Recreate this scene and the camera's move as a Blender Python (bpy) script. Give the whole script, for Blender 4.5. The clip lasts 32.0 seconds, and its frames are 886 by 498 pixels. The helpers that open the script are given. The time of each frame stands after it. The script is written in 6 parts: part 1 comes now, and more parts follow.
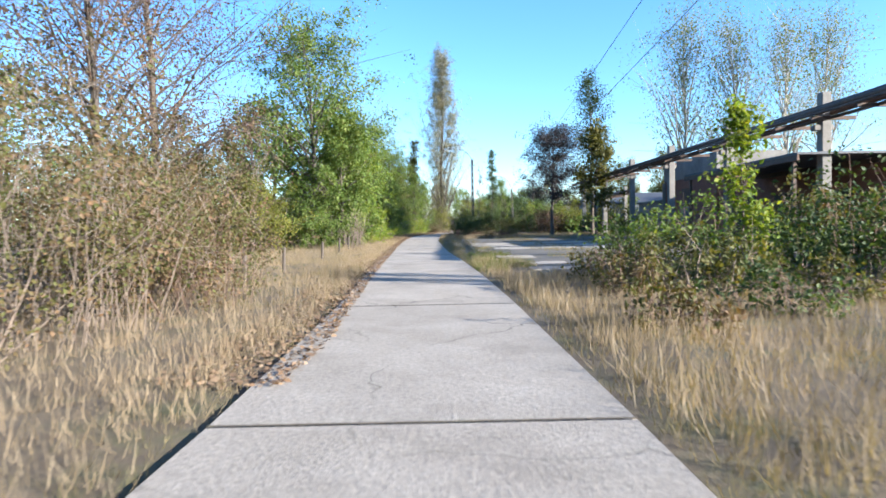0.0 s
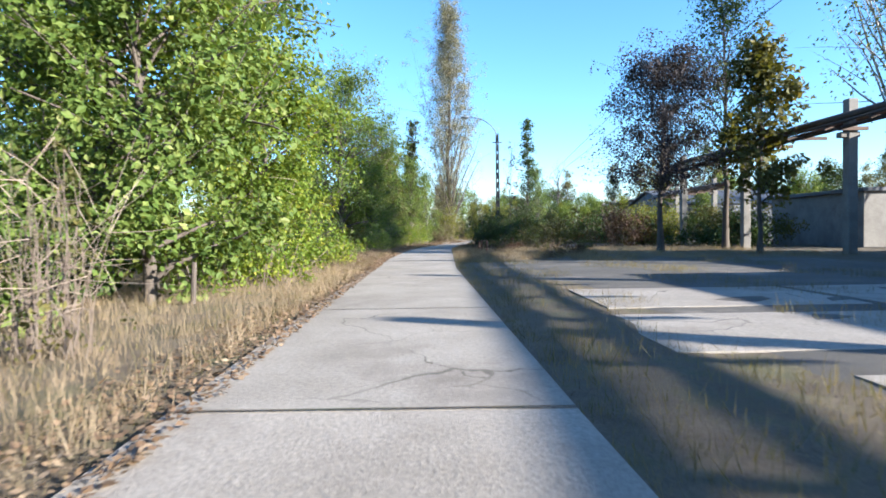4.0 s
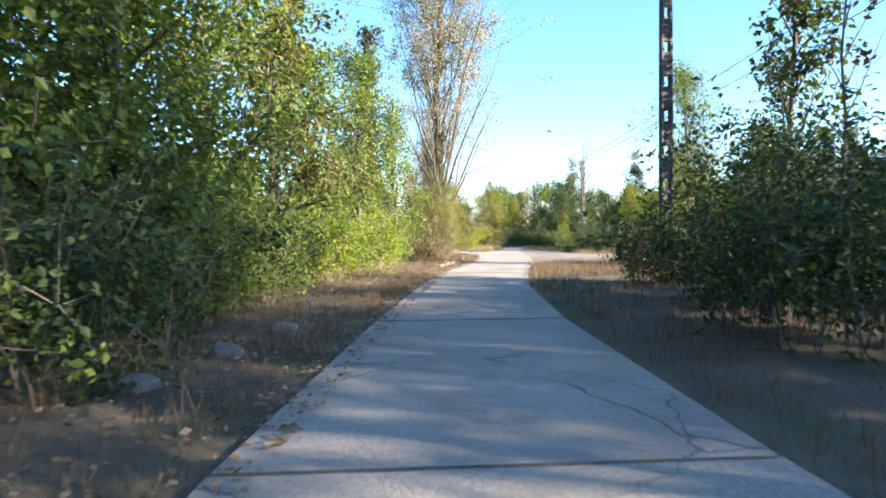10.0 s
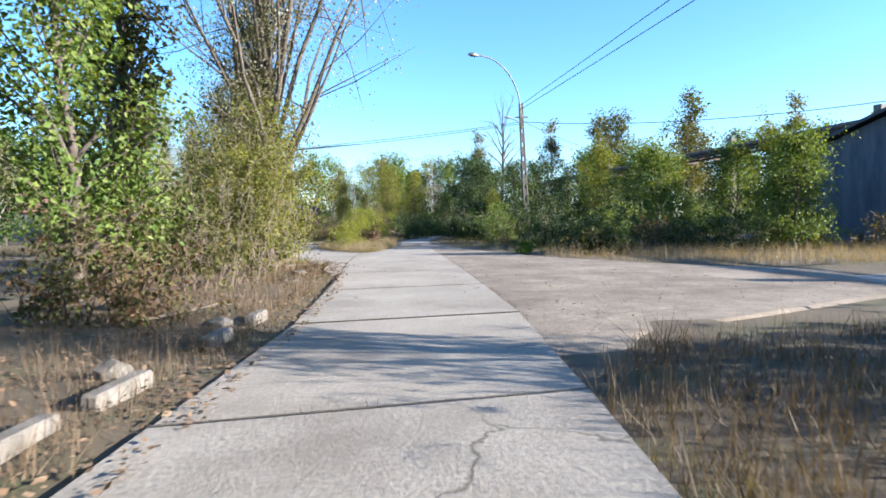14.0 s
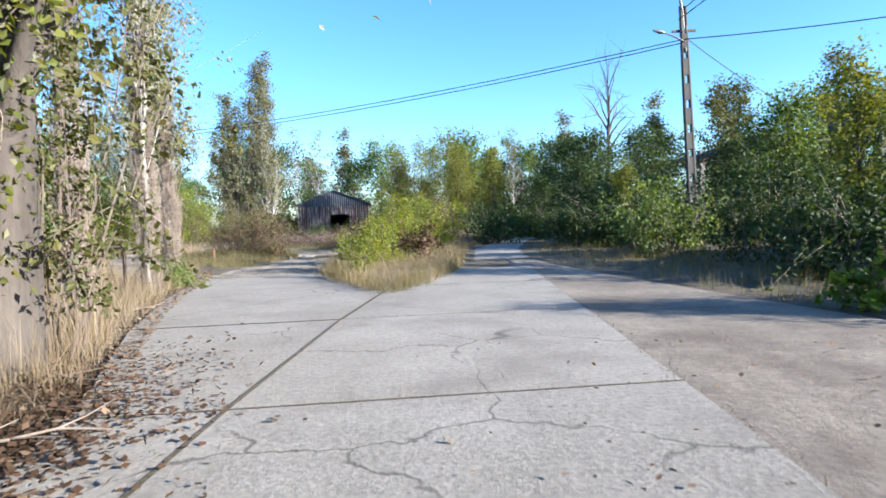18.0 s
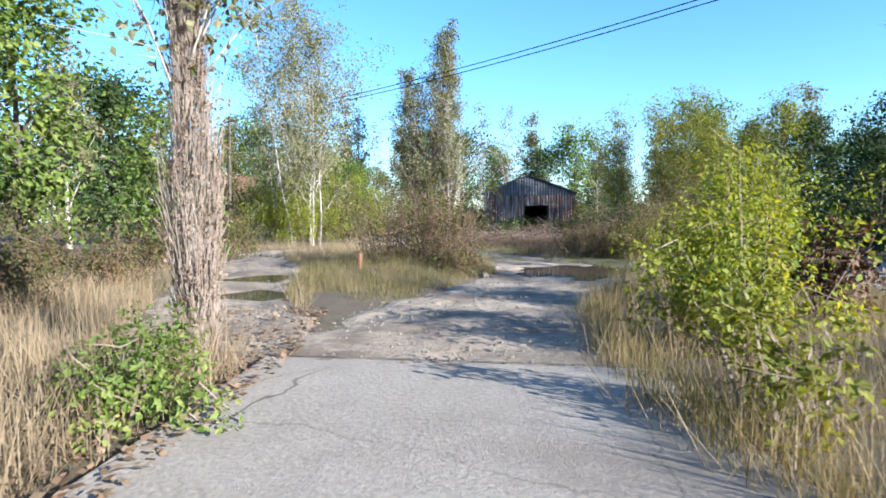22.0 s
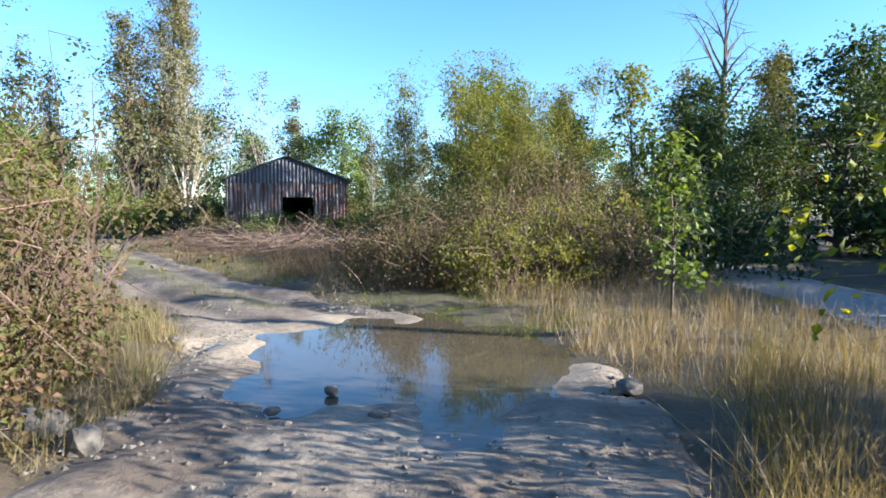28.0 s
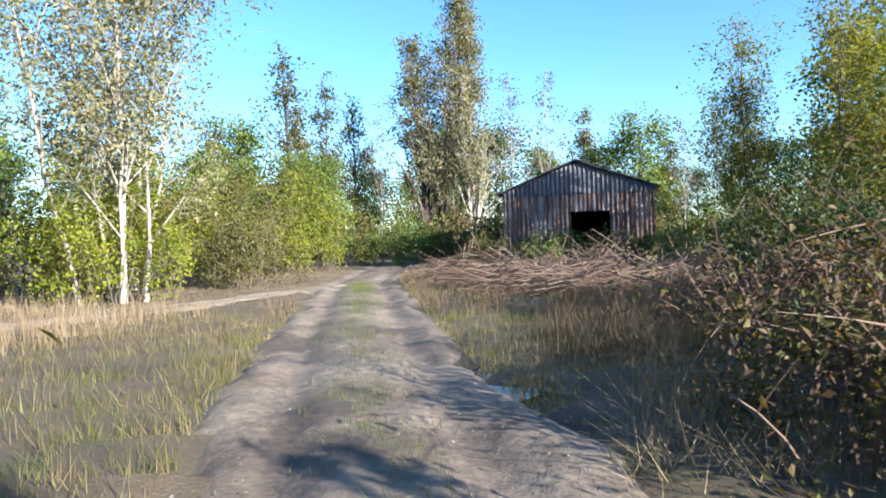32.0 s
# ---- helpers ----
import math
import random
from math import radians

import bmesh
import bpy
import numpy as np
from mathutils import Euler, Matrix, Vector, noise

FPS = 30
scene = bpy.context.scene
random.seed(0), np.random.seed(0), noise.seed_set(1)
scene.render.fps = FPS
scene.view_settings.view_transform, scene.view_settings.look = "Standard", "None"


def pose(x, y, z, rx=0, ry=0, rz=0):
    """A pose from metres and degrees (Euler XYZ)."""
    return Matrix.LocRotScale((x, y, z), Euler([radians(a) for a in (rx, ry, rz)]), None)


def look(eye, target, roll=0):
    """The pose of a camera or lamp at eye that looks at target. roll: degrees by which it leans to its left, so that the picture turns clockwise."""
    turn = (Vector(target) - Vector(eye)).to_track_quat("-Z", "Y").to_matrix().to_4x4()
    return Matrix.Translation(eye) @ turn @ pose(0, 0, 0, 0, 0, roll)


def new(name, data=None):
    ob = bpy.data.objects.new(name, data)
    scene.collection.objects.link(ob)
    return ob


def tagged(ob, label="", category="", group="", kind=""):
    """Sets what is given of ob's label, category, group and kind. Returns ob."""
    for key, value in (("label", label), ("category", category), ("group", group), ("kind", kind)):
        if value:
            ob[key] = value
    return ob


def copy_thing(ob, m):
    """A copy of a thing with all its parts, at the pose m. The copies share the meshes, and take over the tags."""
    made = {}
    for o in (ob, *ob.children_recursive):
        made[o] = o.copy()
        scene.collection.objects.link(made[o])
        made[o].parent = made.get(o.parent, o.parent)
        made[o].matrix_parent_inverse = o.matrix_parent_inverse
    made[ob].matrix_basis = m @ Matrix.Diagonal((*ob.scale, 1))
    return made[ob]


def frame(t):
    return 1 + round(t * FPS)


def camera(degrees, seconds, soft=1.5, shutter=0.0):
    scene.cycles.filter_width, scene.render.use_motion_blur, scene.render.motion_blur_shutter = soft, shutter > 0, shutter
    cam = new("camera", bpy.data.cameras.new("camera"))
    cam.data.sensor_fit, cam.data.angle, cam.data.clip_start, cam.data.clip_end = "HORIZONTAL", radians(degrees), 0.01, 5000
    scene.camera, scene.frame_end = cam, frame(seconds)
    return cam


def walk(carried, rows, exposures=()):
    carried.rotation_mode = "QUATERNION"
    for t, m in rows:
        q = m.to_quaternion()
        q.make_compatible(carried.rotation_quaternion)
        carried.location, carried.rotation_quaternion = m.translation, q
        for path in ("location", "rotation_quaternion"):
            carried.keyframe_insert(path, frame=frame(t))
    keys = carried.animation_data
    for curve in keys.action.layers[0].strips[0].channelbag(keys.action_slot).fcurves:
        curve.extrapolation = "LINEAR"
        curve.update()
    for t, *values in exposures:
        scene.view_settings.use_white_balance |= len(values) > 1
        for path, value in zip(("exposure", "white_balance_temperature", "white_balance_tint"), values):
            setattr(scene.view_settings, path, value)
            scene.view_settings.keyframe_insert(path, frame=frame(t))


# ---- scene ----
cam = camera(72.0, 32.0, soft=1.7, shutter=0.15)
PATH = [
    (0.0, (0.000, 0.000, 1.356), (-0.000, 1.998, 1.278), -1.18),
    (0.5, (-0.063, 3.713, 1.350), (-0.063, 5.712, 1.277), -1.19),
    (1.0, (-0.209, 7.368, 1.365), (-0.201, 9.367, 1.288), -0.95),
    (1.5, (-0.286, 11.028, 1.355), (-0.273, 13.026, 1.284), -1.02),
    (2.0, (-0.454, 14.767, 1.335), (-0.442, 16.765, 1.247), -1.07),
    (2.5, (-0.562, 18.650, 1.339), (-0.550, 20.649, 1.268), -1.01),
    (3.0, (-0.708, 22.409, 1.345), (-0.699, 24.408, 1.288), -0.77),
    (3.5, (-0.810, 25.953, 1.355), (-0.803, 27.952, 1.303), -0.80),
    (4.0, (-0.851, 29.515, 1.351), (-0.853, 31.514, 1.296), -0.87),
    (4.5, (-0.913, 33.112, 1.350), (-0.930, 35.111, 1.292), -0.95),
    (5.0, (-1.007, 36.762, 1.350), (-1.043, 38.761, 1.288), -1.03),
    (5.5, (-1.136, 40.485, 1.350), (-1.190, 42.484, 1.285), -1.11),
    (6.0, (-1.367, 44.300, 1.343), (-1.425, 46.299, 1.281), -1.19),
    (6.5, (-1.557, 48.188, 1.347), (-1.613, 50.187, 1.307), -1.24),
    (7.0, (-1.704, 51.999, 1.343), (-1.760, 53.998, 1.301), -1.32),
    (7.5, (-1.810, 55.801, 1.357), (-1.862, 57.799, 1.306), -1.31),
    (8.0, (-1.938, 59.355, 1.374), (-1.978, 61.354, 1.325), -1.23),
    (8.5, (-2.130, 62.909, 1.354), (-2.146, 64.908, 1.299), -1.36),
    (9.0, (-2.253, 66.296, 1.336), (-2.234, 68.295, 1.282), -1.10),
    (9.5, (-2.413, 69.525, 1.338), (-2.350, 71.523, 1.288), -1.23),
    (10.0, (-2.397, 72.663, 1.326), (-2.279, 74.659, 1.286), -0.58),
    (10.5, (-2.234, 75.868, 1.334), (-2.072, 77.859, 1.242), -0.24),
    (11.0, (-1.939, 79.072, 1.340), (-1.724, 81.059, 1.275), -0.18),
    (11.5, (-1.663, 82.168, 1.343), (-1.394, 84.149, 1.291), 0.00),
    (12.0, (-1.239, 85.120, 1.351), (-0.920, 87.094, 1.292), 0.20),
    (12.5, (-0.744, 87.885, 1.352), (-0.381, 89.850, 1.278), 0.46),
    (13.0, (-0.112, 90.534, 1.364), (0.292, 92.491, 1.283), -0.34),
    (13.5, (0.487, 93.086, 1.361), (0.923, 95.036, 1.283), -0.90),
    (14.0, (1.125, 95.670, 1.370), (1.580, 97.616, 1.281), -1.08),
    (14.5, (1.742, 98.141, 1.359), (2.212, 100.083, 1.257), -1.01),
    (15.0, (2.156, 100.439, 1.356), (2.638, 102.377, 1.253), -1.03),
    (15.5, (2.555, 102.558, 1.357), (3.044, 104.495, 1.254), -1.05),
    (16.0, (2.933, 104.530, 1.362), (3.422, 106.466, 1.259), -1.07),
    (16.5, (3.281, 106.378, 1.374), (3.749, 108.320, 1.271), -1.10),
    (17.0, (3.517, 108.138, 1.372), (3.925, 110.094, 1.281), -1.75),
    (17.5, (3.663, 109.837, 1.369), (3.990, 111.808, 1.285), -1.74),
    (18.0, (3.729, 111.485, 1.370), (3.945, 113.471, 1.277), -1.93),
    (18.5, (3.690, 113.078, 1.367), (3.794, 115.073, 1.274), -2.06),
    (19.0, (3.524, 114.612, 1.359), (3.514, 116.609, 1.264), -1.76),
    (19.5, (3.276, 116.062, 1.340), (3.166, 118.057, 1.257), -1.45),
    (20.0, (2.972, 117.502, 1.325), (2.766, 119.489, 1.231), -1.27),
    (20.5, (2.654, 118.864, 1.318), (2.384, 120.844, 1.232), -0.86),
    (21.0, (2.361, 120.178, 1.321), (2.051, 122.153, 1.266), -0.77),
    (21.5, (2.103, 121.406, 1.338), (1.766, 123.377, 1.278), -0.46),
    (22.0, (1.826, 122.585, 1.341), (1.470, 124.551, 1.243), -0.51),
    (22.5, (1.567, 123.665, 1.339), (1.206, 125.630, 1.232), 0.16),
    (23.0, (1.381, 124.629, 1.337), (1.038, 126.597, 1.244), -0.31),
    (23.5, (1.270, 125.509, 1.336), (0.974, 127.486, 1.256), -0.13),
    (24.0, (1.219, 126.354, 1.337), (0.993, 128.339, 1.255), 0.60),
    (24.5, (1.190, 127.144, 1.337), (1.055, 129.138, 1.268), 0.82),
    (25.0, (1.193, 127.904, 1.341), (1.152, 129.902, 1.264), -0.76),
    (25.5, (1.217, 128.624, 1.344), (1.271, 130.621, 1.251), 0.07),
    (26.0, (1.246, 129.345, 1.347), (1.399, 131.337, 1.248), -0.18),
    (26.5, (1.259, 130.101, 1.347), (1.511, 132.081, 1.222), 0.13),
    (27.0, (1.350, 130.869, 1.348), (1.686, 132.837, 1.226), 0.07),
    (27.5, (1.471, 131.653, 1.348), (1.862, 133.611, 1.230), 0.02),
    (28.0, (1.610, 132.456, 1.349), (2.014, 134.412, 1.234), -0.04),
    (28.5, (1.747, 133.285, 1.349), (2.114, 135.248, 1.237), -0.10),
    (29.0, (1.866, 134.143, 1.350), (2.130, 136.121, 1.225), -0.41),
    (29.5, (1.951, 135.028, 1.350), (2.090, 137.019, 1.224), -0.59),
    (30.0, (1.983, 135.930, 1.350), (1.967, 137.927, 1.237), -1.43),
    (30.5, (1.958, 136.818, 1.351), (1.805, 138.811, 1.298), -2.18),
    (31.0, (1.857, 137.657, 1.354), (1.555, 139.634, 1.343), -2.08),
    (31.5, (1.686, 138.443, 1.356), (1.272, 140.399, 1.340), -2.75),
    (32.0, (1.461, 139.197, 1.357), (0.929, 141.124, 1.319), -2.16),
]
walk(cam, [(t, look(eye, target, roll)) for t, eye, target, roll in PATH],
     exposures=[(0, 2.2, 5700, 10), (7.5, 2.22, 5700, 10), (9, 2.45, 6000, 12), (10, 2.75, 6400, 13), (11.5, 2.5, 6200, 13), (13, 2.25, 5800, 11), (14.5, 2.15, 5700, 10), (17, 2.05, 5500, 9), (26, 2.05, 5500, 9), (29, 2.2, 5800, 10), (32, 2.15, 5800, 10)])

# ---- light ----
SUN_AZ, SUN_EL = 117.0, 18.0      # degrees right of the road's heading, degrees up
world = bpy.data.worlds.new("sky")
scene.world = world
world.use_nodes = True
wn = world.node_tree
bg = wn.nodes["Background"]
skytex = wn.nodes.new("ShaderNodeTexSky")
skytex.sky_type = 'NISHITA'
skytex.sun_disc = False
skytex.sun_elevation = radians(SUN_EL)
skytex.sun_rotation = radians(SUN_AZ)
skytex.air_density, skytex.dust_density, skytex.ozone_density = 1.0, 0.35, 3.5
deep = wn.nodes.new("ShaderNodeHueSaturation")
deep.inputs["Saturation"].default_value = 1.12
wn.links.new(skytex.outputs[0], deep.inputs["Color"])
wn.links.new(deep.outputs[0], bg.inputs[0])
bg.inputs[1].default_value = 0.087
sun_data = bpy.data.lights.new("sun", 'SUN')
sun_data.energy, sun_data.angle, sun_data.color = 5.0, radians(0.53), (1.0, 0.885, 0.72)
sun = new("sun", sun_data)
_d = Vector((math.sin(radians(SUN_AZ)) * math.cos(radians(SUN_EL)), math.cos(radians(SUN_AZ)) * math.cos(radians(SUN_EL)), math.sin(radians(SUN_EL))))
sun.matrix_world = look(_d * 200, (0, 0, 0))


# ---- materials ----
def nodes_of(name):
    m = bpy.data.materials.new(name)
    m.use_nodes = True
    nt = m.node_tree
    nt.nodes.clear()
    out = nt.nodes.new("ShaderNodeOutputMaterial")
    return m, nt, out


def ramp(nt, fac, stops):
    r = nt.nodes.new("ShaderNodeValToRGB")
    e = r.color_ramp.elements
    while len(e) < len(stops):
        e.new(0.5)
    for el, (p, c) in zip(e, stops):
        el.position, el.color = p, (*c, 1)
    nt.links.new(fac, r.inputs[0])
    return r.outputs[0]


def noise_of(nt, scale, detail=4, rough=0.6, stretch=(1, 1, 1)):
    tc = nt.nodes.new("ShaderNodeTexCoord")
    mp = nt.nodes.new("ShaderNodeMapping")
    mp.inputs["Scale"].default_value = stretch
    nt.links.new(tc.outputs["Object"], mp.inputs[0])
    n = nt.nodes.new("ShaderNodeTexNoise")
    n.inputs["Scale"].default_value, n.inputs["Detail"].default_value, n.inputs["Roughness"].default_value = scale, detail, rough
    nt.links.new(mp.outputs[0], n.inputs["Vector"])
    return n.outputs["Fac"]


def blend(nt, a, b, fac, mode='MIX'):
    x = nt.nodes.new("ShaderNodeMix")
    x.data_type, x.blend_type = 'RGBA', mode
    if isinstance(fac, float):
        x.inputs[0].default_value = fac
    else:
        nt.links.new(fac, x.inputs[0])
    for k, v in ((6, a), (7, b)):
        if isinstance(v, tuple):
            x.inputs[k].default_value = (*v, 1)
        else:
            nt.links.new(v, x.inputs[k])
    return x.outputs[2]


def surface(name, stops, big=0.6, fine=18.0, rough=0.85, bump=0.3, metal=0.0, stain=None, spread=0.25, stretch=(1, 1, 1)):
    """A weathered solid surface: colour by a broad noise, darkened and lightened by a fine grain, with relief."""
    m, nt, out = nodes_of(name)
    p = nt.nodes.new("ShaderNodeBsdfPrincipled")
    nt.links.new(p.outputs[0], out.inputs[0])
    n1, n2 = noise_of(nt, big, 5, 0.65, stretch), noise_of(nt, fine, 6, 0.7, stretch)
    col = ramp(nt, n1, stops)
    grain = ramp(nt, n2, [(0.25, (1 - spread,) * 3), (0.75, (1 + spread * 0.4,) * 3)])
    col = blend(nt, col, grain, 1.0, 'MULTIPLY')
    if stain:
        sc, colour, lo, hi = stain
        s = ramp(nt, noise_of(nt, sc, 6, 0.7), [(lo, (0, 0, 0)), (hi, (1, 1, 1))])
        col = blend(nt, col, colour, s)
    ob = nt.nodes.new("ShaderNodeObjectInfo")
    hue = ramp(nt, ob.outputs["Random"], [(0, (0.97, 0.97, 0.97)), (1, (1.03, 1.02, 1.01))])
    col = blend(nt, col, hue, 1.0, 'MULTIPLY')
    nt.links.new(col, p.inputs["Base Color"])
    p.inputs["Roughness"].default_value, p.inputs["Metallic"].default_value = rough, metal
    b = nt.nodes.new("ShaderNodeBump")
    b.inputs["Strength"].default_value, b.inputs["Distance"].default_value = bump, 0.02
    nt.links.new(n2, b.inputs["Height"])
    nt.links.new(b.outputs[0], p.inputs["Normal"])
    return m


def cracked(m, scale=0.45, width=0.007, colour=(0.09, 0.078, 0.06)):
    """Thin wandering cracks, broken off here and there, laid over a surface's colour."""
    nt = m.node_tree
    p = next(n for n in nt.nodes if n.type == 'BSDF_PRINCIPLED')
    src = p.inputs["Base Color"].links[0].from_socket
    tc = nt.nodes.new("ShaderNodeTexCoord")
    nz = nt.nodes.new("ShaderNodeTexNoise")
    nz.inputs["Scale"].default_value, nz.inputs["Detail"].default_value = 1.3, 5
    nt.links.new(tc.outputs["Object"], nz.inputs["Vector"])
    add = nt.nodes.new("ShaderNodeVectorMath")
    add.operation = 'MULTIPLY_ADD'
    add.inputs[1].default_value = (0.9, 0.9, 0.0)
    nt.links.new(nz.outputs["Color"], add.inputs[0])
    nt.links.new(tc.outputs["Object"], add.inputs[2])
    vo = nt.nodes.new("ShaderNodeTexVoronoi")
    vo.feature = 'DISTANCE_TO_EDGE'
    vo.inputs["Scale"].default_value = scale
    nt.links.new(add.outputs[0], vo.inputs["Vector"])
    line = ramp(nt, vo.outputs["Distance"], [(width * 0.3, (1, 1, 1)), (width, (0, 0, 0))])
    gate = ramp(nt, noise_of(nt, 0.35, 2), [(0.46, (0, 0, 0)), (0.58, (1, 1, 1))])
    nt.links.new(blend(nt, src, colour, blend(nt, line, gate, 1.0, 'MULTIPLY')), p.inputs["Base Color"])
    return m


def leafy(name, stops, through_light=0.35, gloss=0.5, tone=0.55):
    """Leaves or blades: each piece takes its own tint; light comes through."""
    m, nt, out = nodes_of(name)
    stops = [(at, tuple(c * tone for c in colour)) for at, colour in stops]
    g = nt.nodes.new("ShaderNodeNewGeometry")
    spray = ramp(nt, noise_of(nt, 1.5, 3, 0.6), [(0.32, (0, 0, 0)), (0.68, (1, 1, 1))])
    col = ramp(nt, blend(nt, g.outputs["Random Per Island"], spray, 0.5), stops)
    patch = ramp(nt, noise_of(nt, 0.5, 3, 0.5), [(0.3, (0.8, 0.82, 0.78)), (0.7, (1.12, 1.1, 1.0))])
    col = blend(nt, col, patch, 1.0, 'MULTIPLY')
    p = nt.nodes.new("ShaderNodeBsdfPrincipled")
    p.inputs["Roughness"].default_value = 0.62
    p.inputs["Specular IOR Level"].default_value = gloss * 0.6
    t = nt.nodes.new("ShaderNodeBsdfTranslucent")
    mx = nt.nodes.new("ShaderNodeMixShader")
    mx.inputs[0].default_value = through_light
    nt.links.new(col, p.inputs["Base Color"])
    nt.links.new(blend(nt, col, (1.55, 1.4, 0.5), 1.0, 'MULTIPLY'), t.inputs[0])
    nt.links.new(p.outputs[0], mx.inputs[1])
    nt.links.new(t.outputs[0], mx.inputs[2])
    nt.links.new(mx.outputs[0], out.inputs[0])
    return m


M_CONCRETE = cracked(surface("road_concrete", [(0.3, (0.246, 0.215, 0.176)), (0.7, (0.344, 0.307, 0.261))], 0.6, 24, 0.92, 0.5, stain=(0.45, (0.172, 0.146, 0.119), 0.5, 0.7), spread=0.45))
M_SOIL = surface("dry_ground", [(0.3, (0.0765, 0.0558, 0.0342)), (0.7, (0.153, 0.117, 0.072))], 1.6, 30, 0.95, 1.0, stain=(0.8, (0.054, 0.0585, 0.0198), 0.5, 0.68), spread=0.5)
M_DIRT = surface("pale_packed_dirt", [(0.3, (0.216, 0.17, 0.124)), (0.7, (0.398, 0.329, 0.245))], 0.8, 12, 0.95, 1.0, stain=(0.45, (0.114, 0.0854, 0.0626), 0.48, 0.62), spread=0.55)
M_MUD = surface("brown_rutted_mud", [(0.3, (0.149, 0.115, 0.0828)), (0.7, (0.287, 0.23, 0.172))], 0.9, 11, 0.9, 1.0, stain=(0.5, (0.0747, 0.0552, 0.0414), 0.48, 0.62), spread=0.55)
M_APRON = cracked(surface("muddy_concrete", [(0.3, (0.165, 0.13, 0.0968)), (0.7, (0.308, 0.255, 0.193))], 0.7, 18, 0.93, 0.6, stain=(0.5, (0.11, 0.0825, 0.0605), 0.45, 0.66), spread=0.45), 0.6)
M_ASPHALT = cracked(surface("old_asphalt", [(0.3, (0.054, 0.0475, 0.0396)), (0.7, (0.108, 0.095, 0.0778))], 0.5, 30, 0.9, 0.5, stain=(0.3, (0.202, 0.173, 0.137), 0.55, 0.7)), 0.7, 0.012)
M_BARK = surface("grey_brown_bark", [(0.3, (0.054, 0.042, 0.033)), (0.7, (0.12, 0.099, 0.081))], 3, 20, 0.95, 1.0, stretch=(1, 1, 0.25))
M_PALE = surface("pale_bark", [(0.35, (0.21, 0.191, 0.165)), (0.65, (0.375, 0.349, 0.307))], 2, 16, 0.85, 0.6, stain=(3.0, (0.075, 0.0638, 0.0525), 0.56, 0.68), stretch=(1, 1, 0.4))
M_TWIG = surface("dry_twigs", [(0.3, (0.15, 0.111, 0.084)), (0.7, (0.27, 0.219, 0.174))], 4, 20, 0.9, 0.5)
M_SHOOT = surface("pale_dry_shoots", [(0.3, (0.24, 0.185, 0.15)), (0.7, (0.44, 0.37, 0.31))], 5, 20, 0.9, 0.5)
M_REDTWIG = surface("reddish_twigs", [(0.3, (0.098, 0.0595, 0.042)), (0.7, (0.196, 0.133, 0.098))], 4, 20, 0.9, 0.5)
L_GREEN = leafy("green_leaves", [(0.0, (0.065, 0.12, 0.022)), (0.45, (0.14, 0.215, 0.04)), (0.8, (0.27, 0.33, 0.085)), (1.0, (0.48, 0.46, 0.2))], 0.38, tone=0.66)
L_BRIGHT = leafy("bright_leaves", [(0.0, (0.09, 0.165, 0.02)), (0.5, (0.19, 0.275, 0.03)), (0.8, (0.33, 0.37, 0.05)), (1.0, (0.5, 0.45, 0.09))], 0.46, tone=0.68)
L_SHOOT = leafy("yellow_green_leaves", [(0.0, (0.14, 0.2, 0.025)), (0.4, (0.26, 0.32, 0.035)), (0.8, (0.42, 0.42, 0.06)), (1.0, (0.55, 0.47, 0.1))], 0.5, tone=0.62)
L_LITTER = leafy("dry_fallen_leaves", [(0.0, (0.2, 0.12, 0.075)), (0.5, (0.34, 0.22, 0.14)), (1.0, (0.55, 0.42, 0.3))], 0.12)
# dark foliage; on shaded shrubs part of the shade is in this colour
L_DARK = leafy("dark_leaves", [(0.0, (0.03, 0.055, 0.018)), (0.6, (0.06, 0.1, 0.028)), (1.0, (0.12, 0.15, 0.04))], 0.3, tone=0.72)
L_OLIVE = leafy("olive_leaves", [(0.0, (0.09, 0.1, 0.03)), (0.5, (0.15, 0.155, 0.045)), (0.85, (0.23, 0.2, 0.06)), (1.0, (0.36, 0.27, 0.09))], 0.35)
L_SILVER = leafy("silvery_leaves", [(0.0, (0.1, 0.11, 0.05)), (0.4, (0.2, 0.2, 0.1)), (0.8, (0.38, 0.35, 0.22)), (1.0, (0.55, 0.48, 0.34))], 0.3, 0.5)
L_PALE = leafy("pale_thin_leaves", [(0.0, (0.16, 0.18, 0.09)), (0.4, (0.3, 0.31, 0.17)), (0.8, (0.46, 0.42, 0.27)), (1.0, (0.6, 0.52, 0.38))], 0.4, 0.5)
L_POPSILVER = leafy("silver_poplar_leaves", [(0.0, (0.15, 0.165, 0.11)), (0.4, (0.3, 0.3, 0.21)), (0.75, (0.5, 0.46, 0.38)), (1.0, (0.68, 0.63, 0.56))], 0.3, 0.6)
L_BIRCH = leafy("birch_leaves", [(0.0, (0.13, 0.16, 0.035)), (0.5, (0.24, 0.26, 0.05)), (0.85, (0.36, 0.34, 0.08)), (1.0, (0.5, 0.4, 0.12))], 0.45, tone=0.62)
L_PURPLE = leafy("purple_leaves", [(0.0, (0.035, 0.03, 0.045)), (0.5, (0.06, 0.05, 0.065)), (1.0, (0.12, 0.1, 0.11))], 0.25)
L_BRAMBLE = leafy("bramble_leaves", [(0.0, (0.08, 0.1, 0.025)), (0.35, (0.14, 0.15, 0.04)), (0.65, (0.2, 0.13, 0.07)), (1.0, (0.32, 0.19, 0.11))], 0.3)
L_YELLOW = leafy("yellowing_leaves", [(0.0, (0.14, 0.195, 0.03)), (0.5, (0.27, 0.3, 0.045)), (1.0, (0.45, 0.41, 0.07))], 0.4)
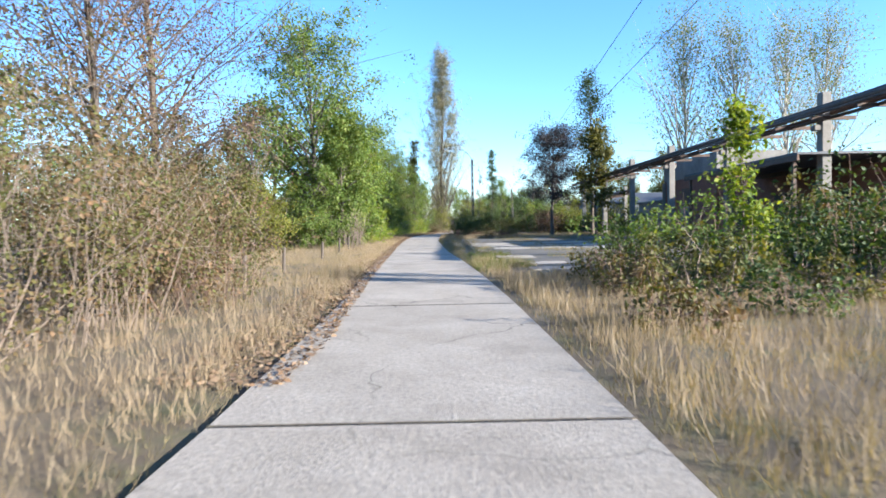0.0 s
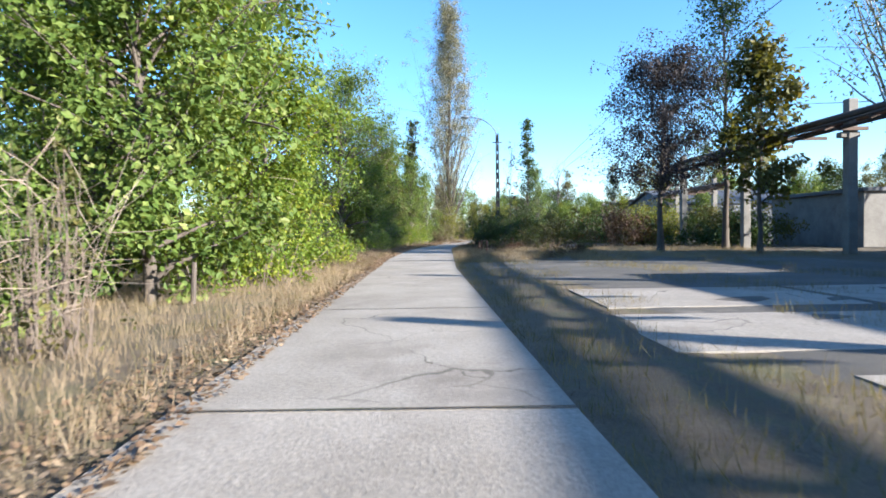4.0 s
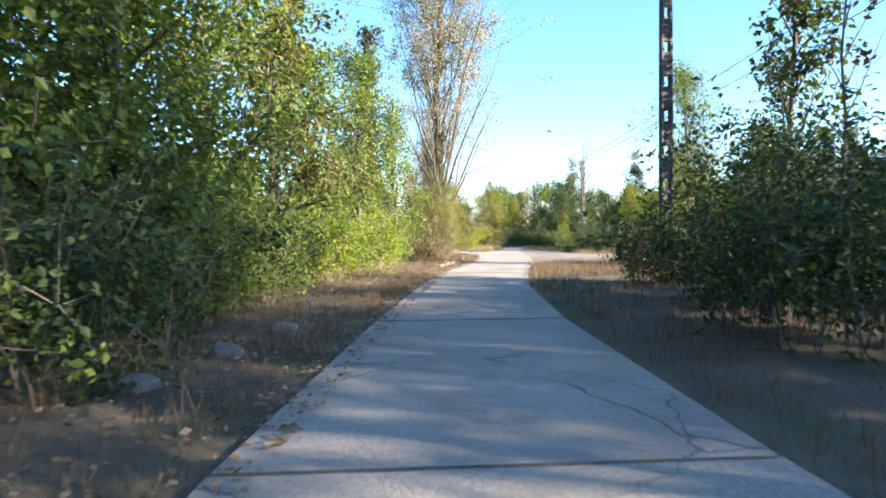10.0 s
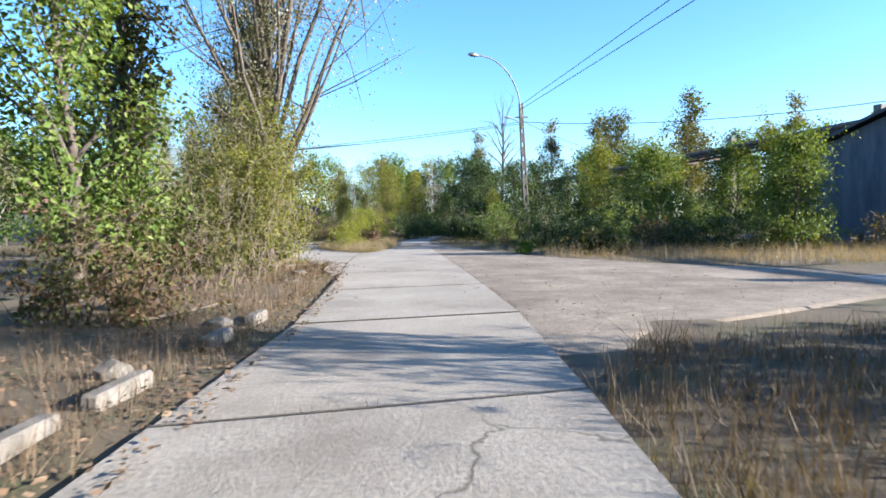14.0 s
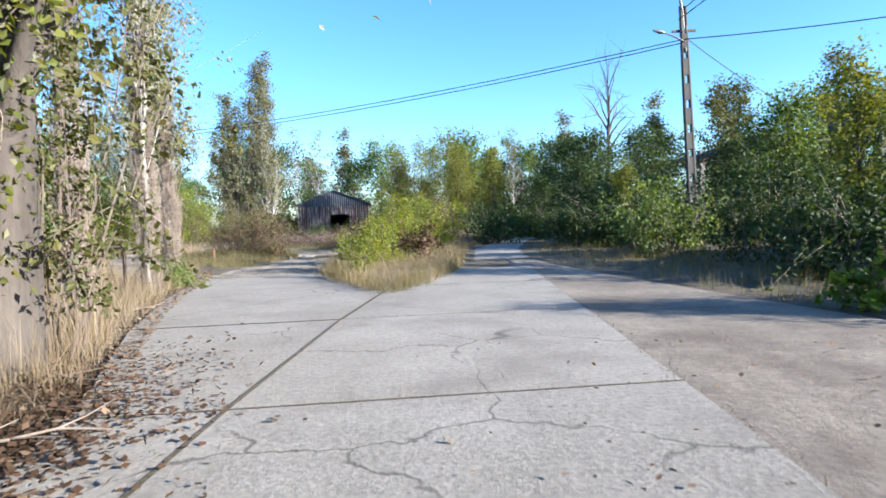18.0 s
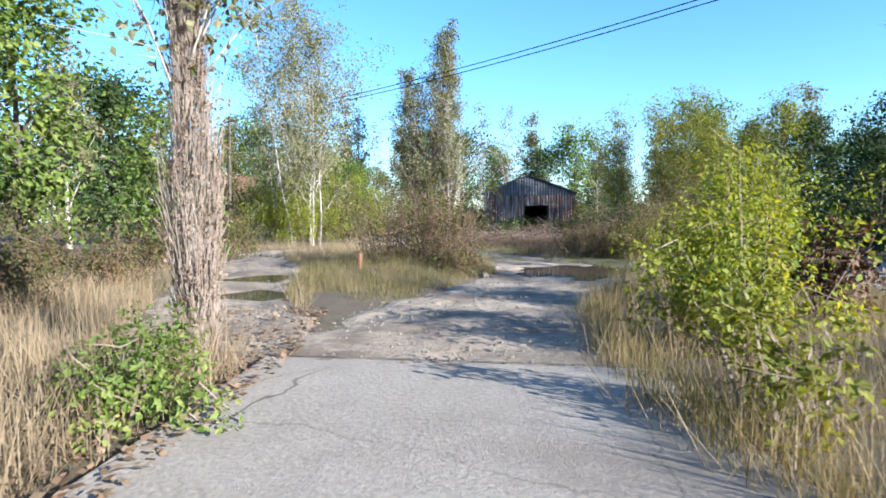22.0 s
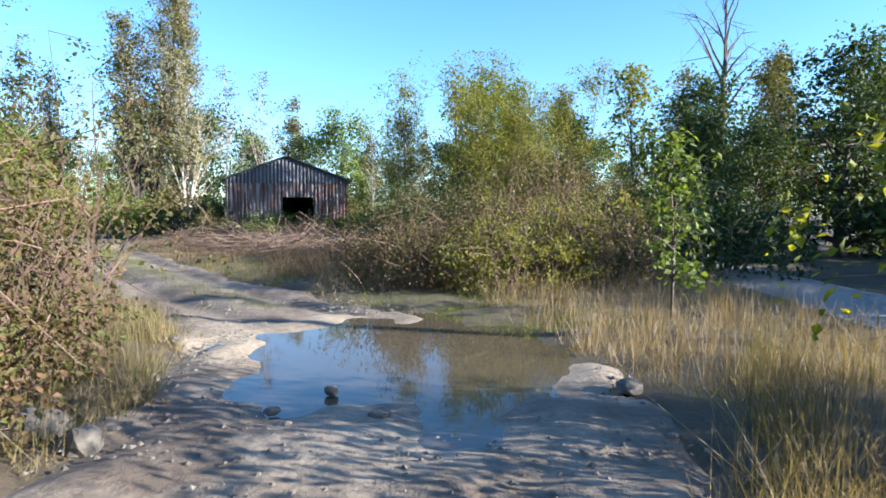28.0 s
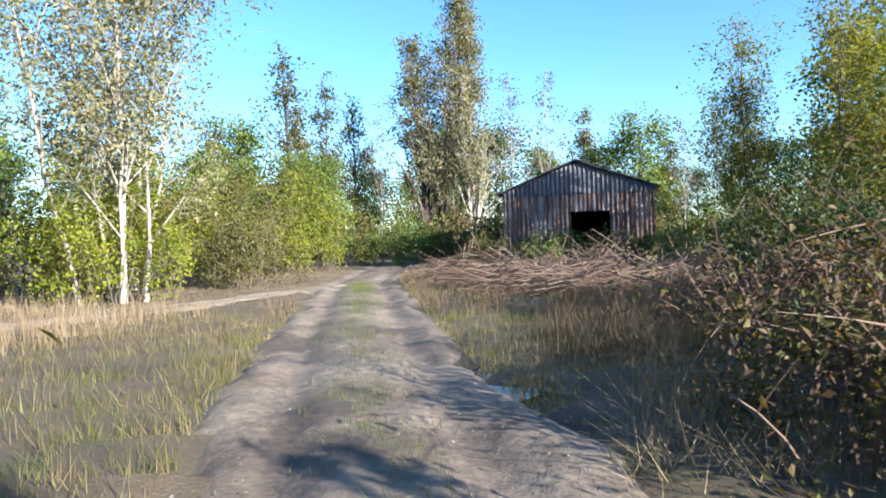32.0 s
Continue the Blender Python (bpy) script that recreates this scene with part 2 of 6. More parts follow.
L_BROWN = leafy("withered_leaves", [(0.0, (0.12, 0.06, 0.035)), (0.5, (0.22, 0.12, 0.07)), (1.0, (0.36, 0.23, 0.15))], 0.2, tone=0.4)
L_DEAD = leafy("curled_dead_leaves", [(0.0, (0.17, 0.11, 0.08)), (0.5, (0.33, 0.24, 0.19)), (1.0, (0.56, 0.47, 0.4))], 0.2)
# grey-green leaves; the yellow stops paint sunlight on them
L_POPLAR = leafy("airy_poplar_leaves", [(0.0, (0.1, 0.14, 0.05)), (0.5, (0.2, 0.24, 0.07)), (0.85, (0.38, 0.36, 0.09)), (1.0, (0.55, 0.47, 0.12))], 0.5)
G_DRY = leafy("dry_grass", [(0.0, (0.27, 0.195, 0.13)), (0.5, (0.44, 0.335, 0.23)), (0.94, (0.6, 0.48, 0.345)), (1.0, (0.22, 0.2, 0.09))], 0.26, tone=0.55)
G_MIX = leafy("half_dry_grass", [(0.0, (0.1, 0.13, 0.035)), (0.3, (0.19, 0.18, 0.07)), (0.6, (0.34, 0.27, 0.15)), (1.0, (0.48, 0.39, 0.25))], 0.35, tone=0.55)
G_GREEN = leafy("green_grass", [(0.0, (0.1, 0.15, 0.02)), (0.6, (0.2, 0.26, 0.04)), (1.0, (0.33, 0.36, 0.08))], 0.4)
G_BROWN = leafy("brown_weeds", [(0.0, (0.12, 0.08, 0.05)), (0.5, (0.22, 0.15, 0.1)), (1.0, (0.33, 0.25, 0.17))], 0.2, tone=0.55)
M_BRICK = surface("red_brick", [(0.3, (0.13, 0.0553, 0.039)), (0.7, (0.208, 0.091, 0.065))], 2, 20, 0.9, 0.5, stain=(1.2, (0.065, 0.0455, 0.039), 0.6, 0.75))
M_PLASTER = surface("grey_plaster", [(0.3, (0.13, 0.12, 0.107)), (0.7, (0.221, 0.208, 0.189))], 0.8, 14, 0.9, 0.4, stain=(0.7, (0.104, 0.091, 0.078), 0.58, 0.7))
M_STEEL = surface("dark_rusty_steel", [(0.3, (0.05, 0.04, 0.035)), (0.7, (0.13, 0.08, 0.055))], 2, 24, 0.75, 0.4, 0.3)
M_RUST = surface("rust_brown_post", [(0.3, (0.12, 0.054, 0.03)), (0.7, (0.198, 0.102, 0.06))], 4, 30, 0.85, 0.4)
M_SHEET = surface("rust_streaked_sheet", [(0.32, (0.0638, 0.0382, 0.034)), (0.43, (0.161, 0.085, 0.068)), (0.5, (0.391, 0.357, 0.34)), (0.55, (0.188, 0.102, 0.0765)), (0.7, (0.085, 0.051, 0.0425))], 4.0, 14, 0.75, 0.3, 0.15, stretch=(1, 1, 0.07), spread=0.4)
# blue paints shade on gable and warehouse; on the door it is own colour
M_GABLE = surface("slate_blue_and_shade_sheet", [(0.35, (0.063, 0.07, 0.0875)), (0.6, (0.119, 0.126, 0.147)), (0.75, (0.112, 0.063, 0.049))], 2.0, 12, 0.6, 0.3, 0.2, stretch=(1, 1, 0.15))
M_ROOF = surface("dark_roof_sheet", [(0.3, (0.0392, 0.042, 0.0504)), (0.7, (0.0728, 0.0784, 0.0896))], 1.5, 12, 0.6, 0.3, 0.2, stretch=(1, 0.2, 1))
M_POLE = surface("weathered_concrete_pole", [(0.3, (0.0455, 0.042, 0.0385)), (0.7, (0.084, 0.079, 0.0715))], 2, 20, 0.9, 0.4, stretch=(1, 1, 0.3))
M_LAMP = surface("grey_lamp_metal", [(0.3, (0.12, 0.12, 0.12)), (0.7, (0.22, 0.22, 0.22))], 3, 20, 0.5, 0.1, 0.6)
M_WIRE = surface("black_cable", [(0.3, (0.02, 0.02, 0.022)), (0.7, (0.035, 0.035, 0.04))], 3, 20, 0.6, 0.1)
M_TILE = surface("red_roof_tiles", [(0.3, (0.165, 0.077, 0.0495)), (0.7, (0.231, 0.121, 0.0825))], 2, 14, 0.9, 0.5)
M_STONE = surface("pale_stone", [(0.3, (0.102, 0.0892, 0.0734)), (0.7, (0.204, 0.184, 0.16))], 3, 20, 0.9, 0.5)
# near-black that puts the shade of unlit openings into the colour
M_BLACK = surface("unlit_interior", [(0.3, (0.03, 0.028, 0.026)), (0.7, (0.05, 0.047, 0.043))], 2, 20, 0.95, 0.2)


def puddle_material():
    m, nt, out = nodes_of("muddy_water")
    p = nt.nodes.new("ShaderNodeBsdfPrincipled")
    p.inputs["Base Color"].default_value = (0.075, 0.06, 0.042, 1)
    p.inputs["Roughness"].default_value = 0.04
    p.inputs["IOR"].default_value = 1.33
    b = nt.nodes.new("ShaderNodeBump")
    b.inputs["Strength"].default_value, b.inputs["Distance"].default_value = 0.05, 0.01
    nt.links.new(noise_of(nt, 3.0, 2), b.inputs["Height"])
    nt.links.new(b.outputs[0], p.inputs["Normal"])
    nt.links.new(p.outputs[0], out.inputs[0])
    return m


M_WATER = puddle_material()


# ---- building blocks ----
def mesh_of(name, verts, polys, material, smooth=False):
    """verts: n x 3; polys: list of index arrays, each k x 3 or k x 4."""
    me = bpy.data.meshes.new(name)
    verts = np.asarray(verts, np.float32)
    me.vertices.add(len(verts))
    me.vertices.foreach_set("co", verts.ravel())
    polys = [np.asarray(p, np.int32) for p in polys if len(p)]
    idx = np.concatenate([p.ravel() for p in polys])
    tot = np.concatenate([np.full(len(p), p.shape[1], np.int32) for p in polys])
    me.loops.add(len(idx))
    me.loops.foreach_set("vertex_index", idx)
    me.polygons.add(len(tot))
    me.polygons.foreach_set("loop_start", np.r_[0, np.cumsum(tot)[:-1]].astype(np.int32))
    me.polygons.foreach_set("loop_total", tot)
    me.polygons.foreach_set("use_smooth", np.full(len(tot), smooth, bool))
    me.materials.append(material)
    me.update(calc_edges=True)
    return me


def child(name, me, parent, label=""):
    ob = new(name, me)
    ob.parent = parent
    if label:
        tagged(ob, label)
    return ob


def part(name, bm, material, parent, label=""):
    me = bpy.data.meshes.new(name)
    bm.to_mesh(me)
    bm.free()
    me.materials.append(material)
    return child(name, me, parent, label)


def thing(name, x, y, z, label, category, group="", rz=0.0, kind=""):
    e = new(name)
    e.empty_display_size = 0.2
    e.matrix_world = pose(x, y, z, 0, 0, rz)
    return tagged(e, label, category, group, kind)


def box(bm, c, s, rz=0.0, bevel=0.0):
    g = bmesh.ops.create_cube(bm, size=1.0, matrix=pose(*c, 0, 0, rz) @ Matrix.Diagonal((*s, 1)))
    if bevel:
        edges = list({e for v in g["verts"] for e in v.link_edges})
        bmesh.ops.bevel(bm, geom=edges, offset=bevel, segments=1, affect='EDGES')


def tubes(lines, sides=4):
    """Tapered tubes: lines of (points n x 3, radii n). Returns verts and quads."""
    V, Q, base = [], [], 0
    ang = np.arange(sides) * 2 * np.pi / sides
    for pts, rad in lines:
        pts = np.asarray(pts, float)
        n = len(pts)
        d = np.gradient(pts, axis=0)
        d /= np.linalg.norm(d, axis=1, keepdims=True) + 1e-9
        ref = np.array([1.0, 0, 0]) if abs(d[0, 2]) > 0.8 else np.array([0, 0, 1.0])
        a = np.cross(d, ref)
        a /= np.linalg.norm(a, axis=1, keepdims=True) + 1e-9
        b = np.cross(d, a)
        ring = pts[:, None] + np.asarray(rad)[:, None, None] * (a[:, None] * np.cos(ang)[None, :, None] + b[:, None] * np.sin(ang)[None, :, None])
        V.append(ring.reshape(-1, 3))
        i = np.arange(n - 1)[:, None] * sides + np.arange(sides)[None]
        j = np.arange(n - 1)[:, None] * sides + (np.arange(sides)[None] + 1) % sides
        Q.append(base + np.stack([i, j, j + sides, i + sides], -1).reshape(-1, 4))
        base += n * sides
    return np.concatenate(V), np.concatenate(Q)


def leaves_at(rng, centres, size, facing, slim=0.62, grade=1.0):
    """One bent diamond a leaf: centres n x 3; facing n x 3: the way the leaf's upper side looks."""
    n = len(centres)
    nrm = facing / (np.linalg.norm(facing, axis=1, keepdims=True) + 1e-9)
    d = rng.normal(size=(n, 3))
    d[:, 2] -= 0.35
    d -= nrm * (d * nrm).sum(1, keepdims=True)
    d /= np.linalg.norm(d, axis=1, keepdims=True) + 1e-9
    s = np.cross(nrm, d)
    L = (size * grade * rng.uniform(0.6, 1.35, n))[:, None]
    a = centres - d * L * 0.5
    tip = a + d * L - nrm * L * 0.08
    mid = a + d * L * 0.42 + nrm * L * 0.06
    if size > 0.24:      # far foliage: one triangle a leaf
        v = np.stack([a + s * L * 0.42, tip, a - s * L * 0.42 + d * L * 0.25], 1).reshape(-1, 3)
        return v, np.arange(n * 3).reshape(-1, 3)
    v = np.stack([a, mid + s * L * slim * 0.5, tip, mid - s * L * slim * 0.5], 1).reshape(-1, 3)
    q = np.arange(n * 4).reshape(-1, 4)
    return v, np.concatenate([q[:, [0, 1, 2]], q[:, [0, 2, 3]]])


def sprays(rng, spots, count, reach, each, heart, flat=0.6, stray=0.55):
    """Leaves gathered in flattened sprays at the given spots. heart: centre of the whole crown. Returns places and facings."""
    m = max(3, count // each)
    cen = spots[rng.integers(0, len(spots), m)] + rng.normal(size=(m, 3)) * reach * 0.3
    out = cen - heart
    out /= np.linalg.norm(out, axis=1, keepdims=True) + 1e-9
    tilt = out * 0.55 + rng.normal(size=(m, 3)) * 0.25 + np.array([0, 0, 0.75])
    tilt /= np.linalg.norm(tilt, axis=1, keepdims=True)
    k = rng.integers(0, m, count)
    ball = rng.normal(size=(count, 3))
    ball *= (rng.random(count) ** 0.45 / (np.linalg.norm(ball, axis=1) + 1e-9))[:, None]
    t = tilt[k]
    ball -= t * (ball * t).sum(1, keepdims=True) * (1 - flat)
    wide = reach * rng.uniform(0.7, 1.5, m)[k][:, None]
    droop = np.zeros((count, 3))
    droop[:, 2] = -0.3 * reach * (ball ** 2).sum(1)
    return cen[k] + ball * wide + droop, t * 0.9 + ball * 0.35 + rng.normal(size=(count, 3)) * stray


def bend(rng, a, b, n, wobble, rise=0.0):
    u = np.linspace(0, 1, n)[:, None]
    p = np.asarray(a) * (1 - u) + np.asarray(b) * u
    w = rng.normal(size=(n, 3)) * wobble
    w[0] = 0
    p = p + np.cumsum(w, 0) * 0.6
    p[:, 2] += rise * (u[:, 0] * (1 - u[:, 0]) * 4)
    return p


def tree(x, y, height, spread, leaf, bark, count, size, label, seed, base=0.25, shape="round", limbs=26, radius=0.16,
         stems=1, climb=35.0, lean=(0.0, 0.0), cluster=0.35, z=0.0, name="tree", category="tree", group="", sub=3, bare=0.0, slim=0.62, limb_r=0.5):
    """A tapered trunk with limbs and twigs, and leaves gathered along the twigs."""
    count = int(count * 0.92)
    rng = np.random.default_rng(seed)
    lines, fine, spots = [], [], []
    for k in range(stems):
        off = rng.normal(size=2) * (0.0 if stems == 1 else 0.25 + 0.04 * spread)
        top = np.array([off[0] + lean[0] + (0 if stems == 1 else off[0] * 2.5), off[1] + lean[1] + (0 if stems == 1 else off[1] * 2.5), height * (1 if k == 0 else rng.uniform(0.75, 0.97))])
        n = 9
        trunk = bend(rng, (off[0], off[1], -0.1), top, n, 0.012 * height)
        r = radius / (stems ** 0.4) * (1 - np.linspace(0, 0.93, n))
        r[0] *= 1.3
        lines.append((trunk, r))
        for i in range(max(4, limbs // stems)):
            u = base + (0.97 - base) * ((i + rng.uniform(0, 1)) / max(4, limbs // stems))
            f = u * (n - 1)
            j = min(int(f), n - 2)
            p0 = trunk[j] * (1 - f + j) + trunk[j + 1] * (f - j)
            v = (u - base) / (1 - base)
            if shape == "round":
                reach = spread * math.sqrt(max(0.05, 1 - (1.9 * v - 0.75) ** 2 / 1.5)) * rng.uniform(0.65, 1.1)
            elif shape == "column":
                reach = spread * (0.55 + 0.45 * math.sin(math.pi * min(1, v + 0.25))) * (1.05 - v * 0.6) * rng.uniform(0.7, 1.1)
            elif shape == "vase":
                reach = spread * (0.45 + 0.75 * v) * (1.1 - 0.5 * v * v) * rng.uniform(0.6, 1.1)
            else:
                reach = spread * (1 - 0.75 * v) * rng.uniform(0.6, 1.1)
            az = i * 2.39996 + rng.normal() * 0.4 + k
            el = radians(climb + 30 * v * (climb < 55) + rng.normal() * 9)
            if shape == "column":
                reach /= max(0.3, math.cos(el)) * 1.05
            p1 = p0 + reach * np.array([math.cos(az) * math.cos(el), math.sin(az) * math.cos(el), math.sin(el)])
            limb = bend(rng, p0, p1, 5, 0.035 * reach, 0.06 * reach)
            r0 = max(0.012, r[j] * limb_r)
            lines.append((limb, r0 * (1 - np.linspace(0, 0.85, 5))))
            for s in range(sub):
                w = rng.uniform(0.3, 0.95)
                q0 = limb[0] * (1 - w) + limb[-1] * w
                q1 = q0 + rng.normal(size=3) * reach * 0.22 + (p1 - p0) * 0.25
                twig = bend(rng, q0, q1, 3, 0.02 * reach)
                fine.append((twig, [r0 * 0.3, r0 * 0.2, 0.004]))
                spots.append(np.concatenate([twig, limb[2:]]))
    cen = np.concatenate(spots)
    root = thing(name, x, y, z, label, category, group)
    v, q = tubes(lines, 5 if count > 3000 or count == 0 else 4 if count > 1600 else 3)
    v2, q2 = tubes(fine, 3)
    child("trunk", mesh_of("trunk", np.concatenate([v, v2]), [q, q2 + len(v)], bark, True), root)
    keep = rng.random(len(cen)) >= bare
    cen = cen[keep] if keep.any() else cen
    if count:
        heart = np.array([lean[0] * 0.5, lean[1] * 0.5, height * (base + 0.4 * (1 - base))])
        pts, face = sprays(rng, cen, count, cluster * 1.5, 14, heart, 0.7)
        pts[:, 2] = np.maximum(pts[:, 2], 0.1)
        v, t = leaves_at(rng, pts, size * 1.4, face, slim, np.clip(pts[:, 2] / 14, 0.45, 1) if height > 25 else 1.0)
        tagged(child("crown", mesh_of("crown", v, [t], leaf), root), kind="stuff")
    return root


def bush(x, y, rx, ry, height, leaf, twig, count, size, label, seed, stems=40, cluster=0.2, z=0.0, arch=0.35, name="bush", category="bush", group="", twig_r=0.012, slim=0.62):
    """Many arching stems from the ground with leaves along them."""
    rng = np.random.default_rng(seed)
    lines, spots = [], []
    for i in range(max(10, int(stems * 0.8))):
        a, r = rng.uniform(0, 2 * np.pi), math.sqrt(rng.uniform(0, 1))
        bx, by = rx * r * math.cos(a), ry * r * math.sin(a)
        hh = height * (1 - 0.45 * r * r) * rng.uniform(0.55, 1.08)
        out = rng.normal(size=2) * arch * height * 0.5
        st = bend(rng, (bx * 0.8, by * 0.8, -0.05), (bx + out[0], by + out[1], hh), 5, 0.03 * height, arch * hh * 0.3)
        lines.append((st, twig_r * (1 - np.linspace(0, 0.75, 5)) * rng.uniform(0.6, 1.5)))
        spots.append(st[1:])
        for s in range(2):
            k = rng.integers(2, 5)
            tw = bend(rng, st[k], st[k] + rng.normal(size=3) * 0.22 * min(height, 2.2), 3, 0.02 * min(height, 2.5))
            tw[:, 2] = np.maximum(tw[:, 2], 0.03)
            lines.append((tw, [twig_r * 0.5, twig_r * 0.35, twig_r * 0.15]))
            spots.append(tw[1:])
    root = thing(name, x, y, z, label, category, group)
    v, q = tubes(lines, 3)
    tagged(child("woody_base", mesh_of("woody_base", v, [q], twig), root), kind="stuff")
    if count:
        cen = np.concatenate(spots)
        pts, face = sprays(rng, cen, int(count * 0.92), cluster * 1.35, 12, np.array([0, 0, height * 0.35]), 0.75, 0.7)
        pts[:, 2] = np.maximum(pts[:, 2], 0.04)
        v, t = leaves_at(rng, pts, size * 1.36, face, slim)
        tagged(child("foliage", mesh_of("foliage", v, [t], leaf), root), kind="stuff")
    return root


def again(ob, x, y, scale=1.0, rz=0.0, z=0.0, tall=1.0, label=""):
    c = copy_thing(ob, Matrix.Translation((x, y, z)) @ Matrix.Rotation(radians(rz), 4, 'Z') @ Matrix.Diagonal((scale, scale, scale * tall, 1)))
    if label:
        tagged(c, label)
    return c


def ground_height(x, y):
    """Height of the ground: flat where the road runs, a low heap of earth at the bend, small lumps off the road."""
    h = 1.0 * np.exp(-(((x - 7.2) / 3.0) ** 2 + ((y - 149.0) / 3.2) ** 2))
    h += 0.25 * np.exp(-(((x + 2.0) / 1.6) ** 2 + ((y - 138.5) / 2.4) ** 2))
    h += 0.5 * np.exp(-(((x - 1.0) / 6.0) ** 2 + ((y - 164.0) / 6.0) ** 2))
    return h


def blades(name, label, material, n, area, seed, height=(0.25, 0.6), width=0.008, tuft=0.0, clear=None, lean=0.35, parent=None):
    """Grass: n bent blades over area (a function of the generator giving n x 2 places)."""
    rng = np.random.default_rng(seed)
    n = int(n * 1.35)
    if tuft:
        m = max(1, n // 14)
        c = area(rng, m)
        p = c[rng.integers(0, m, n)] + rng.normal(size=(n, 2)) * tuft
    else:
        p = area(rng, n)
    if clear is not None:
        p = p[~clear(p[:, 0], p[:, 1])]
    n = len(p)
    z = ground_height(p[:, 0], p[:, 1])
    h = rng.uniform(height[0], height[1], n) * rng.uniform(0.45, 1.05, n)
    a = rng.uniform(0, 2 * np.pi, n)
    tilt = np.abs(rng.normal(size=n)) * lean * 1.5 * h
    w = width * rng.uniform(0.3, 0.7, n)
    b = np.stack([p[:, 0], p[:, 1], z - 0.02], 1)
    c = rng.uniform(0, 2 * np.pi, n)
    side = np.stack([np.cos(c) * w, np.sin(c) * w, 0 * w], 1)
    tip = b + np.stack([np.cos(a) * tilt, np.sin(a) * tilt, h], 1)
    v = np.stack([b - side, b + side, tip], 1).reshape(-1, 3)
    me = mesh_of(name, v, [np.arange(n * 3).reshape(-1, 3)], material)
    return tagged(new(name, me), label, "grass", kind="stuff")


def patch(x0, x1, y0, y1):
    return lambda rng, n: np.stack([rng.uniform(x0, x1, n), rng.uniform(y0, y1, n)], 1)


# ---- plan of the paved ways ----
ST_Y = [-20, 0, 7, 14, 21, 30, 40, 52, 60, 68, 75, 82, 90, 96, 100]
ST_L = [-1.7, -1.6, -1.6, -2.0, -2.35, -2.75, -3.2, -3.6, -3.85, -3.8, -3.6, -2.9, -1.9, -0.9, 0.1]
ST_R = [1.3, 1.3, 1.25, 1.1, 0.8, 0.25, -0.05, -0.4, -0.35, -0.3, -0.3, 0.05, 0.95, 2.3, 3.3]
PZ_Y = [100, 102, 104, 108, 112, 116, 120, 124, 128, 132]
PZ_L = [0.1, 0.5, 0.9, 1.6, 1.9, 1.5, 0.4, -0.4, -0.9, -2.0]
PZ_R = [3.3, 5.0, 12.0, 14.5, 11.8, 10.3, 9.7, 9.2, 8.8, 8.8]


LANE_Y = [100, 104, 110, 116, 120, 124, 128, 132]
LANE_L = [0.1, 1.0, 1.9, 2.6, 3.2, 4.0, 4.8, 5.6]
LANE_R = [3.3, 4.2, 5.2, 6.1, 6.7, 7.3, 7.95, 8.6]


def road_left(y):
    return np.where(y < 100, np.interp(y, ST_Y, ST_L), np.interp(y, PZ_Y, PZ_L))


def road_right(y):
    return np.where(y < 100, np.interp(y, ST_Y, ST_R), np.interp(y, PZ_Y, PZ_R))


def in_island(x, y, grow=0.0):
    w = np.interp(y, [122.6, 124, 127, 131, 134, 137.5], [0.05, 0.7, 1.7, 2.2, 2.0, 0.1]) + grow
    c = np.interp(y, [122.6, 127, 131, 137.5], [3.95, 4.0, 4.3, 5.6])
    return (np.abs(x - c) < w) & (y > 122.6 - grow) & (y < 137.5 + grow)


SIDE_Y, SIDE_C = [128, 133, 138, 143.5, 146, 148, 150, 153, 157], [-1.5, -4.2, -6.0, -9.0, -10.0, -9.4, -8.3, -7.4, -6.6]
WAY_Y, WAY_C = [128, 132, 137, 139, 141, 143.5, 147, 157.5, 163, 175], [0.9, 0.95, 2.25, 2.0, 1.0, -0.4, -2.0, -6.4, -8.0, -11.0]


def dirt_left(x, y):     # left-hand track
    c = np.interp(y, SIDE_Y, SIDE_C)
    return (np.abs(x - c) < np.interp(y, [140, 147], [1.2, 0.75])) & (y > 128) & (y < 157)


def dirt_main(x, y):     # the muddy way past the puddle and on towards the shed
    c = np.interp(y, WAY_Y, WAY_C)
    w = np.interp(y, [128, 132, 138, 142, 150, 175], [2.0, 1.7, 1.8, 1.4, 1.3, 1.3])
    return (np.abs(x - c) < w) & (y > 128) & (y < 175)


def right_way(x, y):
    c = np.interp(y, [128, 132, 138, 145, 160], [7.6, 8.0, 9.0, 11.0, 17.0])
    return (np.abs(x - c) < 1.35) & (y > 128) & (y < 160)


def yard(x, y):
    return (x > np.where(y < 46, 1.9, 0.2)) & (x < 16) & (y > 16) & (y < 57.5)


def branch(x, y):
    c = np.interp(x, [4, 8, 14, 40], [105.5, 105.0, 104.5, 101.0])
    return (np.abs(y - c) < 3.2) & (x > 4)


def paved(x, y, grow=0.12):
    x, y = np.asarray(x), np.asarray(y)
    m = (x > road_left(y) - grow) & (x < road_right(y) + grow) & (y < 132.0) & ~in_island(x, y, -grow)
    return m | dirt_main(x, y) | right_way(x, y) | branch(x, y) | dirt_left(x, y)


